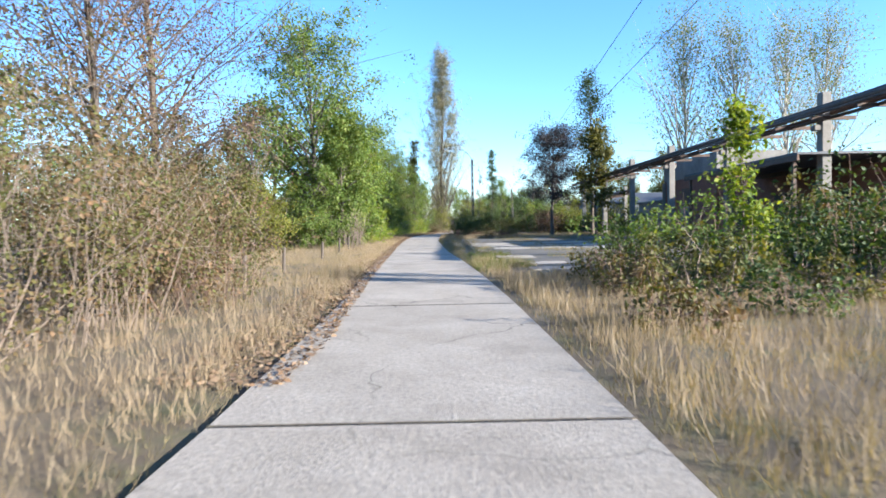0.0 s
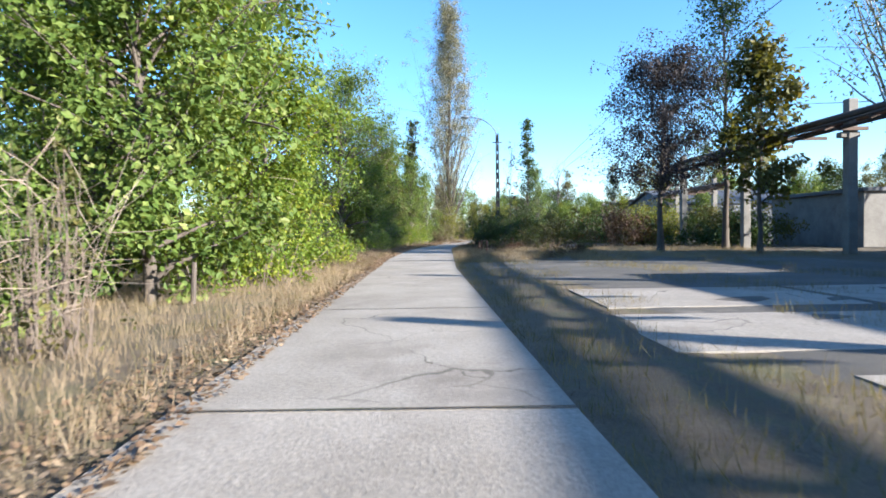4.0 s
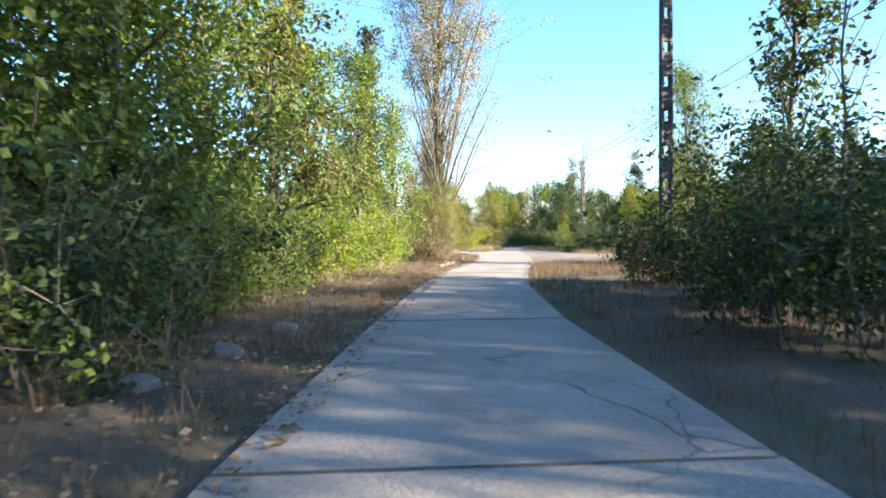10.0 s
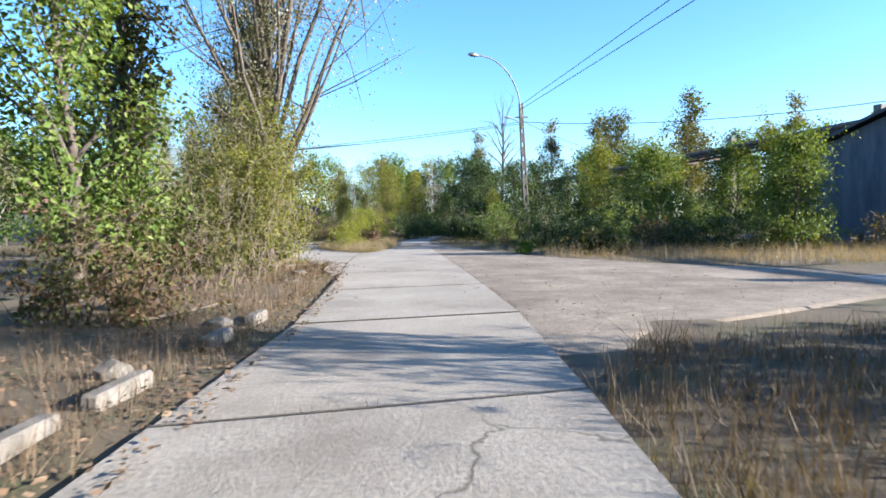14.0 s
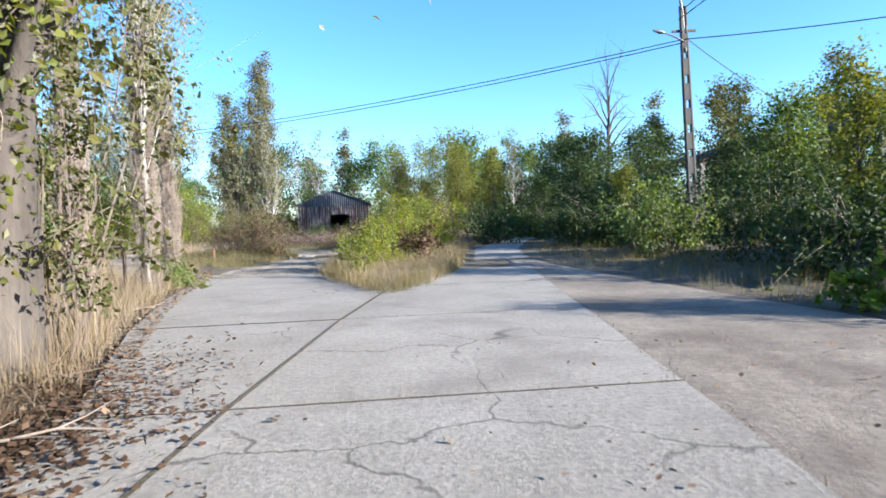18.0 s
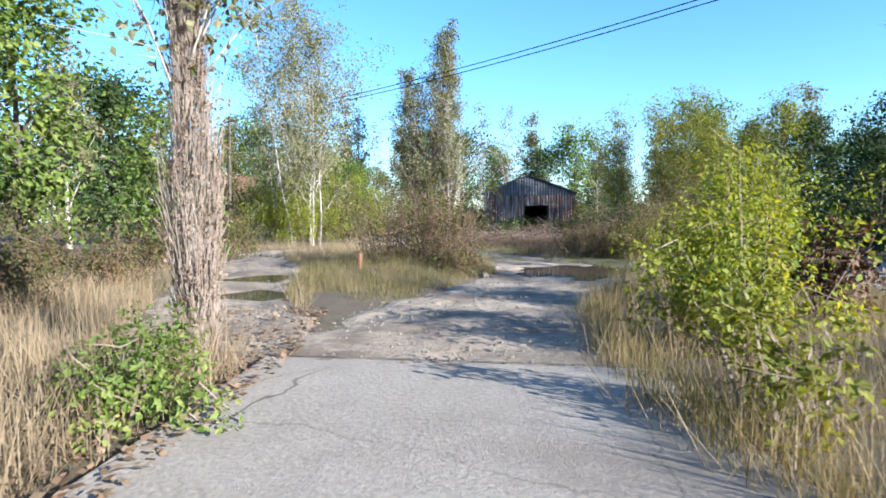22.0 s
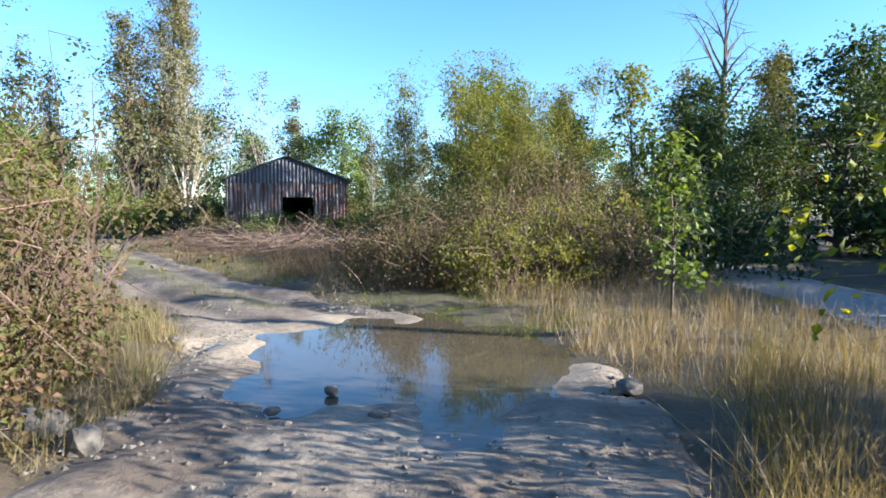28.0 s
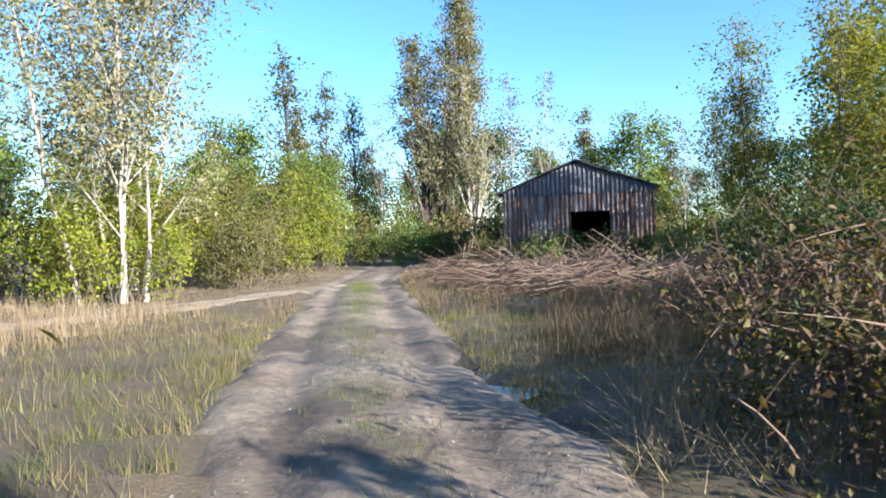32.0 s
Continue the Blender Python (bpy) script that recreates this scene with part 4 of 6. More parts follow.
bush(-8.0, 11.6, 3.0, 3.0, 5.0, L_BRAMBLE, M_TWIG, 15000, 0.05, "tangled reddish bramble thicket beside the road", 22, 170, 0.24, name="bramble_thicket", category="thicket", twig_r=0.009)
bush(-4.6, 10.6, 1.5, 2.0, 2.6, L_BRAMBLE, M_REDTWIG, 8000, 0.045, "low brown bramble with dry canes on the verge", 23, 110, 0.16, name="bramble_thicket", category="thicket", twig_r=0.009)
bush(-9.5, 5.0, 3.0, 3.0, 3.2, L_OLIVE, M_TWIG, 5000, 0.09, "dusty green bramble thicket with dry canes", 24, 70, 0.25, name="bramble_thicket", category="thicket")
bush(-8.2, 16.0, 2.2, 2.0, 2.3, L_OLIVE, M_TWIG, 4000, 0.08, "dusty green bramble thicket with dry canes", 25, 60, 0.2, name="bramble_thicket", category="thicket")
bush(-7.4, 14.6, 1.8, 1.8, 2.6, L_BRAMBLE, M_TWIG, 5000, 0.075, "tangled bramble with pale dry canes", 27, 90, 0.2, name="bramble_thicket", category="thicket")
bush(-10.6, 18.6, 2.2, 2.0, 3.4, L_BRAMBLE, M_TWIG, 4500, 0.085, "tangled bramble with pale dry canes", 28, 80, 0.24, name="bramble_thicket", category="thicket")
bush(-5.6, 13.4, 0.9, 0.9, 1.3, L_BROWN, M_TWIG, 900, 0.06, "bundle of pale dry canes in the grass", 29, 60, 0.14)
bush(-12.0, 24.0, 3.0, 3.0, 2.4, L_BRAMBLE, M_TWIG, 4000, 0.1, "tangled reddish bramble thicket behind dry grass", 26, 60, 0.25, name="bramble_thicket", category="thicket")

big = tree(-9.6, 45.0, 13.6, 6.9, L_GREEN, M_BARK, 29000, 0.135, "broad green walnut-like tree by the roadside", 31, base=0.14, climb=28, limbs=46, radius=0.28, cluster=0.5, sub=4)
tree(-6.6, 41.5, 8.2, 3.0, L_GREEN, M_BARK, 19000, 0.12, "leafy bright green tree with drooping lower branches", 32, base=0.05, climb=22, limbs=40, radius=0.14, cluster=0.34, sub=4)
tree(-12.8, 41.0, 8.0, 3.0, L_OLIVE, M_TWIG, 2600, 0.09, "twiggy greyish tree nearly bare of leaves", 33, base=0.12, climb=44, limbs=40, radius=0.12, cluster=0.3, sub=8)
tree(-7.6, 53.0, 7.8, 3.1, L_BRIGHT, M_BARK, 24000, 0.12, "dense bright green lime tree hanging to the ground", 34, base=0.04, climb=18, limbs=44, radius=0.16, cluster=0.36, sub=4)
tree(-10.5, 57.5, 12.0, 5.0, L_GREEN, M_BARK, 13000, 0.15, "tall dark green tree behind a bright lime tree", 35, base=0.16, climb=30, limbs=40, radius=0.24, cluster=0.5, sub=4)
tree(-14.5, 53.0, 11.0, 4.2, L_GREEN, M_BARK, 6000, 0.24, "broad green tree in the second row", 36, base=0.12, climb=30, limbs=34, radius=0.2, cluster=0.5)
bush(-5.6, 45.0, 1.3, 2.4, 2.7, L_BRIGHT, M_TWIG, 6500, 0.085, "bright green sprouting shrub at the grassy verge", 37, 50, 0.2)
bush(-5.1, 36.1, 0.5, 0.5, 2.6, L_OLIVE, M_TWIG, 500, 0.06, "sparse twiggy shrub in dry grass beside the road", 381, 60, 0.12, arch=0.15)
bush(-10.8, 36.5, 1.8, 1.8, 4.6, L_BIRCH, M_TWIG, 6000, 0.1, "drooping yellow-green shrub behind dry grass", 382, 50, 0.3)
bush(-7.8, 37.6, 1.6, 1.6, 2.6, L_GREEN, M_TWIG, 5200, 0.1, "leafy green undergrowth below a broad tree", 383, 50, 0.24)
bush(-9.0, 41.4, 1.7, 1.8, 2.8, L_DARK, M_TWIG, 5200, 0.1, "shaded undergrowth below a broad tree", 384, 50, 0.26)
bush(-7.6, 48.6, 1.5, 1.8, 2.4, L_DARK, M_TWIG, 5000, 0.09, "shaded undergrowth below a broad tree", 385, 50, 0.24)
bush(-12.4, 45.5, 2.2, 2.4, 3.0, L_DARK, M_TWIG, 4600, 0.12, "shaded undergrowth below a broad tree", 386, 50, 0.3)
bush(-6.0, 56.5, 1.2, 1.6, 1.4, L_BRIGHT, M_TWIG, 2500, 0.1, "low bright green shrub in fallen leaves", 38, 40, 0.18)
bush(-9.2, 66.0, 1.7, 1.8, 4.4, L_DARK, M_BARK, 7500, 0.08, "dark shrub with thin upright shoots", 39, 46, 0.3, arch=0.2)
bush(-6.8, 67.0, 0.9, 1.0, 1.4, L_GREEN, M_TWIG, 3600, 0.055, "small bright green shrub on the verge", 40, 34, 0.14)
bush(-12.5, 69.0, 2.6, 2.6, 4.2, L_BRAMBLE, M_TWIG, 6500, 0.1, "greyish brown scrub behind the verge", 41, 50, 0.35)
bush(-11.0, 73.0, 2.2, 2.0, 3.2, L_OLIVE, M_TWIG, 3600, 0.12, "dull green scrub behind the verge", 42, 46, 0.3)

tree(-9.2, 79.5, 13.6, 5.4, L_GREEN, M_BARK, 24000, 0.12, "large green roadside tree with heavy crown", 43, base=0.12, climb=26, limbs=48, radius=0.26, cluster=0.48, sub=4)
tree(-7.2, 83.0, 7.0, 2.8, L_GREEN, M_BARK, 18000, 0.095, "dense green tree in a roadside row", 44, base=0.02, climb=14, limbs=46, radius=0.14, cluster=0.42, sub=4)
tree(-7.4, 88.5, 11.5, 4.3, L_GREEN, M_BARK, 19000, 0.115, "green tree with pale leaf tips in a roadside row", 45, base=0.08, climb=26, limbs=42, radius=0.22, cluster=0.42, sub=4)
tree(-11.5, 86.0, 12.0, 4.6, L_GREEN, M_BARK, 7000, 0.26, "broad green tree in the second row", 46, base=0.1, climb=28, limbs=36, radius=0.22, cluster=0.55)
tree(-6.8, 95.5, 11.0, 3.4, L_OLIVE, M_BARK, 9000, 0.15, "yellowing tree with forked bare limbs in its crown", 47, base=0.2, climb=40, limbs=34, radius=0.2, cluster=0.36, stems=2, sub=4)
tree(-4.6, 101.5, 9.4, 2.7, L_GREEN, M_BARK, 9500, 0.1, "green tree with sparse crown", 48, base=0.16, climb=42, limbs=32, radius=0.15, cluster=0.32, sub=4)
tree(-7.5, 104.5, 10.5, 3.6, L_GREEN, M_BARK, 8500, 0.17, "green tree in mixed roadside scrub", 49, base=0.1, climb=30, limbs=36, radius=0.18, cluster=0.42, sub=4)
tree(-3.0, 108.5, 8.5, 2.4, L_GREEN, M_BARK, 10000, 0.1, "green tree with brown patches", 50, base=0.08, climb=40, limbs=32, radius=0.14, cluster=0.3, sub=4)
# darker leaf colours here carry the shade cast from across the road
for k in range(5):
    bush(-5.9 + 0.25 * (k % 2), 75.6 + k * 3.3, 1.1, 1.5, 2.0 + 0.35 * (k % 3), (L_GREEN, L_DARK, L_GREEN)[k % 3], M_TWIG, 5000, 0.07, "leafy green undergrowth below roadside trees", 640 + k, 44, 0.2)
bush(-5.4, 91.0, 1.5, 1.6, 2.5, L_BRIGHT, M_TWIG, 9500, 0.068, "rounded bright yellow-green hedge bush", 51, 70, 0.18)
bush(-4.7, 94.8, 1.7, 1.8, 2.9, L_BRIGHT, M_TWIG, 12500, 0.064, "rounded bright yellow-green hedge bush", 52, 90, 0.18)
bush(-4.0, 98.6, 1.4, 1.6, 2.5, L_BRIGHT, M_TWIG, 9500, 0.064, "rounded bright yellow-green hedge bush", 53, 70, 0.17)
bush(-3.7, 102.2, 1.3, 1.4, 2.4, L_GREEN, M_TWIG, 7500, 0.065, "leafy green shrub above fallen leaves", 54, 60, 0.17)
bush(-1.8, 105.6, 1.3, 1.3, 1.6, L_BRAMBLE, M_REDTWIG, 3200, 0.07, "brownish dry shrub by the kerb", 55, 60, 0.15)
bush(-0.7, 110.2, 1.2, 1.5, 2.7, L_OLIVE, M_TWIG, 6500, 0.06, "grey-green shrub with dry branches below a poplar", 56, 80, 0.13)
bush(-0.1, 114.0, 1.35, 1.6, 5.0, L_BIRCH, M_TWIG, 21000, 0.062, "tall dense green shrub at the foot of a poplar", 57, 130, 0.2, arch=0.2)
bush(-3.4, 113.5, 2.0, 2.0, 3.0, L_GREEN, M_TWIG, 4200, 0.1, "mixed green scrub behind the poplar", 58, 50, 0.25)

tree(0.0, 117.6, 33.5, 4.9, L_POPSILVER, M_BARK, 66000, 0.12, "very tall narrow silvery poplar", 61, base=0.05, shape="column", climb=66, limbs=140, radius=0.4, cluster=0.46, sub=4, limb_r=0.2)
bush(-0.4, 117.8, 1.5, 1.6, 7.5, L_OLIVE, M_TWIG, 17000, 0.065, "leafy shoots wrapping the base of a poplar", 62, 90, 0.17, arch=0.12)
bush(-0.3, 117.5, 0.9, 0.9, 13.0, L_SILVER, M_BARK, 17000, 0.065, "fine leafy shoots on a poplar's lower trunk", 621, 60, 0.34, arch=0.1, twig_r=0.007)
tree(-6.0, 122.0, 18.0, 2.0, L_OLIVE, M_BARK, 6000, 0.2, "narrow poplar of the row behind", 63, base=0.05, shape="column", climb=66, limbs=60, radius=0.25, cluster=0.4)


# ---- first road, right ----
bush(4.4, 11.6, 1.6, 1.8, 1.3, L_OLIVE, M_TWIG, 2600, 0.075, "low bramble in dry grass beside the road", 71, 50, 0.18)
bush(6.6, 16.6, 2.4, 2.2, 1.9, L_GREEN, M_REDTWIG, 5200, 0.085, "shaded bramble mound with dark green leaves", 72, 70, 0.22)
bush(9.0, 13.0, 2.2, 2.4, 2.4, L_DARK, M_REDTWIG, 4200, 0.09, "dark shaded shrub in the rough", 73, 50, 0.25)
tree(6.2, 12.6, 3.4, 0.9, L_BRIGHT, M_BARK, 1700, 0.09, "slim green sapling in the rough", 74, base=0.1, climb=50, limbs=18, radius=0.04, cluster=0.18)
tree(9.2, 9.6, 4.0, 1.3, L_GREEN, M_BARK, 2200, 0.1, "leafy sapling in the rough", 75, base=0.1, climb=45, limbs=20, radius=0.05, cluster=0.22)
bush(12.5, 19.0, 2.6, 2.6, 2.6, L_OLIVE, M_TWIG, 3600, 0.11, "dull green scrub by the yard", 76, 46, 0.28)
tree(11.6, 64.4, 10.2, 4.1, L_PURPLE, M_BARK, 30000, 0.1, "dark purple-leaved plum tree with a round crown", 81, base=0.32, climb=30, limbs=42, radius=0.2, cluster=0.42, sub=4)
tree(16.5, 67.0, 16.5, 3.6, L_DARK, M_BARK, 9000, 0.13, "tall dark acacia with feathery crown", 82, base=0.3, climb=40, limbs=36, radius=0.2, cluster=0.5)
tree(15.2, 60.5, 10.0, 2.4, L_OLIVE, M_BARK, 4200, 0.22, "thin tree before the pipe bridge", 83, base=0.25, climb=40, limbs=30, radius=0.14, cluster=0.4)
ash = tree(25.6, 64.5, 22.0, 5.0, L_POPLAR, M_PALE, 6500, 0.15, "tall airy poplar with sunlit yellow painted into its leaves", 84, base=0.25, shape="column", climb=56, limbs=60, radius=0.26, cluster=0.95, lean=(0.8, 0.5))
again(ash, 30.5, 63.0, 0.95, 80)
again(ash, 35.0, 62.0, 0.92, 160)
again(ash, 40.5, 65.0, 0.97, 210)
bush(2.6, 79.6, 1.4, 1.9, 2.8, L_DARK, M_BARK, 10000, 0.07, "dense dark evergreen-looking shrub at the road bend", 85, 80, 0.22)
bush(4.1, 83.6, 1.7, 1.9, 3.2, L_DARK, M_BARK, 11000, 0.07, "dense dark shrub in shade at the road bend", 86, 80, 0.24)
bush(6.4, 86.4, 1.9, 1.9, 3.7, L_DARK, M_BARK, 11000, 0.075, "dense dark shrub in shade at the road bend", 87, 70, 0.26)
bush(4.1, 88.4, 0.9, 1.0, 1.7, L_BRAMBLE, M_REDTWIG, 3600, 0.055, "dark brownish shrub at the foot of a lamp post", 88, 60, 0.2)
bush(8.2, 82.0, 2.2, 2.4, 3.2, L_OLIVE, M_TWIG, 4200, 0.12, "thin dull scrub in dry grass", 89, 50, 0.3)
tree(7.0, 87.2, 11.8, 1.1, L_DARK, M_BARK, 4200, 0.13, "slim young poplar with dark foliage", 90, base=0.1, shape="column", climb=62, limbs=50, radius=0.09, cluster=0.26)
tree(5.0, 82.6, 8.4, 1.9, L_BROWN, M_BARK, 350, 0.1, "almost leafless thin sapling", 91, base=0.3, climb=48, limbs=20, radius=0.05, cluster=0.15, sub=3)
bush(13.0, 78.0, 2.4, 2.4, 3.4, L_BROWN, M_TWIG, 2600, 0.12, "bare reddish shrub in a field of dry grass", 92, 50, 0.3)
bush(17.0, 82.0, 2.4, 2.4, 3.6, L_YELLOW, M_TWIG, 3600, 0.14, "yellowing shrub under the pipe bridge", 93, 46, 0.35)
bush(17.5, 92.0, 3.0, 2.4, 3.6, L_YELLOW, M_TWIG, 3600, 0.15, "yellow-green scrub under the pipe bridge", 94, 46, 0.4)
bush(11.0, 90.0, 2.4, 2.2, 2.6, L_DARK, M_TWIG, 5200, 0.09, "shaded scrub beside the road", 95, 46, 0.3)
tree(9.6, 98.2, 7.6, 2.5, L_GREEN, M_BARK, 13000, 0.085, "young willow-leaved tree by the junction", 96, base=0.12, climb=46, limbs=34, radius=0.1, cluster=0.26, slim=0.4, sub=4)
bush(9.0, 97.8, 1.5, 1.3, 2.4, L_GREEN, M_TWIG, 6000, 0.06, "leafy undergrowth at the foot of a young tree", 971, 70, 0.18)
bush(7.6, 97.0, 1.5, 1.4, 1.5, L_OLIVE, M_REDTWIG, 3200, 0.05, "low shaded weeds by the junction", 97, 60, 0.14)


for k in range(9):
    bush(2.9 + (k * 37 % 11) * 0.45, 7.5 + k * 1.15, 0.8, 0.8, 0.6 + 0.12 * (k % 4), (L_BRAMBLE, L_DARK, L_OLIVE)[k % 3], M_REDTWIG, 800, 0.065, "low tangled scrub in shaded grass", 600 + k, 36, 0.14)
for k in range(2, 8):
    bush(1.6 + (k * 29 % 13) * 0.5, 54 + k * 3.0, 0.7, 0.7, 0.7 + 0.15 * (k % 3), (L_BROWN, L_OLIVE, L_BRAMBLE)[k % 3], M_REDTWIG, 600, 0.07, "low dry shrub in the field of grass", 620 + k, 36, 0.14)

# ---- behind the junction and right ----
dark = tree(17.0, 148.0, 5.6, 2.5, L_DARK, M_BARK, 8200, 0.12, "dense dark green tree in a shady grove", 101, base=0.05, climb=24, limbs=36, radius=0.16, cluster=0.4, group="shady grove")
for gx, gy, gs, gr in ((14.4, 142.5, 0.62, 40), (20.5, 149, 1.05, 110), (24.0, 152, 1.1, 200), (15.5, 152.5, 0.8, 260), (28, 148, 1.0, 20), (19.5, 158, 1.2, 150), (13.6, 147.5, 0.6, 310), (32, 155, 1.1, 70), (21, 140, 0.75, 5), (25.5, 141, 0.8, 140)):
    again(dark, gx, gy, gs, gr)
ylw = tree(18.5, 128.5, 5.2, 1.7, L_YELLOW, M_BARK, 5200, 0.09, "yellow-green young tree behind the verge", 102, base=0.08, climb=45, limbs=26, radius=0.08, cluster=0.28)
again(ylw, 22.0, 127, 0.9, 90)
again(ylw, 14.2, 136.5, 0.6, 200, label="yellow-green young tree beside a lamp post")
again(ylw, 27.0, 125.0, 1.15, 300)
grn = tree(21.0, 135.0, 5.4, 2.2, L_GREEN, M_BARK, 7500, 0.11, "green tree in scrub by the pipe bridge", 103, base=0.1, climb=35, limbs=30, radius=0.12, cluster=0.38)
again(grn, 25.5, 136, 1.1, 60)
again(grn, 17.4, 121.5, 0.78, 130)
again(grn, 18.5, 114.2, 0.72, 220)
again(grn, 29.5, 131, 1.0, 200)
again(grn, 30.0, 112.4, 0.95, 40)
again(grn, 33.5, 110.6, 1.05, 150)
again(grn, 27.0, 113.4, 0.7, 320)
again(grn, 22.5, 118.5, 0.75, 280)
for k in range(7):
    bush(12.5 + k * 2.6, 117.2 - k * 0.7 + (k % 2) * 1.1, 1.3, 1.0, 1.2 + 0.3 * (k % 3), (L_OLIVE, L_BRAMBLE, L_DARK)[k % 3], M_TWIG, 1500, 0.085, "low mixed shrub in roadside grass", 110 + k, 34, 0.18)
# dark leaves on these shrubs deepen the shade at the verge
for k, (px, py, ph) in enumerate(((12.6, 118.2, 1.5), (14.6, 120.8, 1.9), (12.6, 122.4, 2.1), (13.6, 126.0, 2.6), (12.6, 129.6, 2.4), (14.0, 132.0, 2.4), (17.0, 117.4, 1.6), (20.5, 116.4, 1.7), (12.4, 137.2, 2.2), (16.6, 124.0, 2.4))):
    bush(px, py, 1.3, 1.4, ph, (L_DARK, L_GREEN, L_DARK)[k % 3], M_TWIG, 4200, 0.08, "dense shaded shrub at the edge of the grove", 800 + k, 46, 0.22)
bush(9.9, 118.8, 0.35, 0.35, 0.75, L_BRIGHT, M_TWIG, 420, 0.09, "single leafy green weed on the verge", 120, 14, 0.1)
tree(24.0, 164.0, 15.0, 4.2, L_DARK, M_BARK, 0, 0.1, "leafless dead tree standing above the grove", 121, base=0.5, climb=46, limbs=18, radius=0.3, sub=6, limb_r=0.6)
again(grn, 12.2, 168, 1.5, 30, label="green tree in the grove beside the shed")

# ---- island of weeds and saplings ----
bush(3.6, 129.2, 0.6, 0.8, 1.6, L_SHOOT, M_TWIG, 5200, 0.05, "young bright green maple shoots on a grassy island", 131, 26, 0.16, arch=0.25)
bush(4.25, 131.6, 0.65, 0.8, 2.4, L_SHOOT, M_TWIG, 6800, 0.052, "tall bright green maple shoots on a grassy island", 132, 26, 0.2, arch=0.2)
bush(5.5, 134.5, 0.7, 0.8, 2.8, L_SHOOT, M_TWIG, 5200, 0.058, "tall bright green maple shoots on a grassy island", 133, 24, 0.22, arch=0.22)
bush(5.05, 130.9, 0.55, 0.7, 1.4, L_BROWN, M_REDTWIG, 1700, 0.07, "withered pinkish brown shrub on a grassy island", 134, 30, 0.16)
bush(3.2, 126.6, 0.5, 0.6, 0.9, L_YELLOW, M_TWIG, 900, 0.05, "small yellowing shoots on a grassy island", 135, 16, 0.12)
tree(6.0, 139.4, 2.3, 0.45, L_GREEN, M_BARK, 650, 0.075, "small leafy sapling in tall grass", 136, base=0.15, climb=40, limbs=16, radius=0.03, cluster=0.16)


# ---- twig-wrapped trunks beside the concrete ----
def wrapped_trunk(x, y, h, spread, seed, leaf=None, count=0, wrap=3.5):
    rng = np.random.default_rng(seed)
    root = tree(x, y, h, spread, leaf or L_SILVER, M_PALE, count, 0.07, "pale poplar trunk wrapped in dry upright shoots", seed, base=0.3, shape="column", climb=66, limbs=56, radius=0.09, cluster=0.2, group="wrapped poplars", sub=6, limb_r=0.22)
    lines, ends = [], []
    for i in range(2000):
        a, u = rng.uniform(0, 2 * np.pi), rng.uniform(0, 1) ** 1.1
        z0 = u * wrap
        lump = 1 + 0.28 * math.sin(z0 * 2.3 + seed) + 0.2 * math.sin(z0 * 5.1 + a * 2)
        r = (0.06 + 0.15 * math.sqrt(rng.uniform(0, 1))) * (1 - 0.4 * u) * lump
        L = rng.uniform(0.25, 0.95)
        p0 = np.array([math.cos(a) * r, math.sin(a) * r, z0])
        p1 = p0 + np.array([math.cos(a) * 0.03, math.sin(a) * 0.03, L]) + rng.normal(size=3) * np.array([0.07, 0.07, 0.05])
        st = bend(rng, p0, p1, 4, 0.022)
        lines.append((st, rng.uniform(0.5, 1.4) * np.array([0.0048, 0.004, 0.003, 0.0015])))
        ends.append(st[1:])
    v, q = tubes(lines, 3)
    child("shoot_wrap", mesh_of("shoot_wrap", v, [q], M_SHOOT), root, "dry grey-brown shoots")
    cen = np.concatenate(ends)
    pts, face = sprays(rng, cen, 5000, 0.06, 4, np.array([0, 0, wrap * 0.4]), 1.0, 1.0)
    v, t = leaves_at(rng, pts, 0.042, face)
    tagged(child("dead_leaves", mesh_of("dead_leaves", v, [t], L_DEAD), root, "curled dead leaves"), kind="stuff")


wrapped_trunk(-0.5, 120.6, 11.0, 1.5, 141, L_OLIVE, 5200, 5.5)
wrapped_trunk(-0.9, 124.5, 8.2, 1.3, 142, L_PALE, 5000, 5.0)
wrapped_trunk(-1.55, 127.9, 7.5, 1.0, 143, L_PALE, 4000, 4.6)
bush(-0.95, 126.2, 0.5, 0.7, 0.65, L_GREEN, M_TWIG, 2800, 0.04, "leafy green weeds at a trunk's foot", 145, 24, 0.12)
tree(-8.0, 128.6, 9.5, 2.9, L_BRIGHT, M_BARK, 15000, 0.1, "bright yellow-green tree behind the dry grass", 146, base=0.06, climb=32, limbs=34, radius=0.14, cluster=0.36)
tree(-12.5, 137.0, 8.0, 2.8, L_GREEN, M_BARK, 6000, 0.15, "green tree behind dry scrub", 147, base=0.06, climb=34, limbs=32, radius=0.14, cluster=0.38)
tree(-9.6, 139.0, 4.4, 1.9, L_GREEN, M_BARK, 5200, 0.1, "green bushy tree in scrub", 148, base=0.05, climb=30, limbs=30, radius=0.1, cluster=0.32)

# ---- the last stretch ----
tree(-10.0, 151.4, 12.4, 4.2, L_PALE, M_PALE, 24000, 0.085, "pale-barked poplar with thin silvery foliage", 151, base=0.14, climb=56, limbs=76, radius=0.12, cluster=0.36, stems=5, sub=7, shape="round")
tree(-13.4, 155.2, 10.5, 3.0, L_PALE, M_PALE, 7000, 0.1, "pale-barked poplar with thin silvery foliage", 152, base=0.14, climb=56, limbs=44, radius=0.13, cluster=0.34, stems=4, sub=5, shape="round")
bush(-10.6, 151.4, 1.8, 1.6, 3.4, L_SHOOT, M_TWIG, 8500, 0.07, "yellow-green shrub at the foot of pale poplars", 153, 50, 0.22)
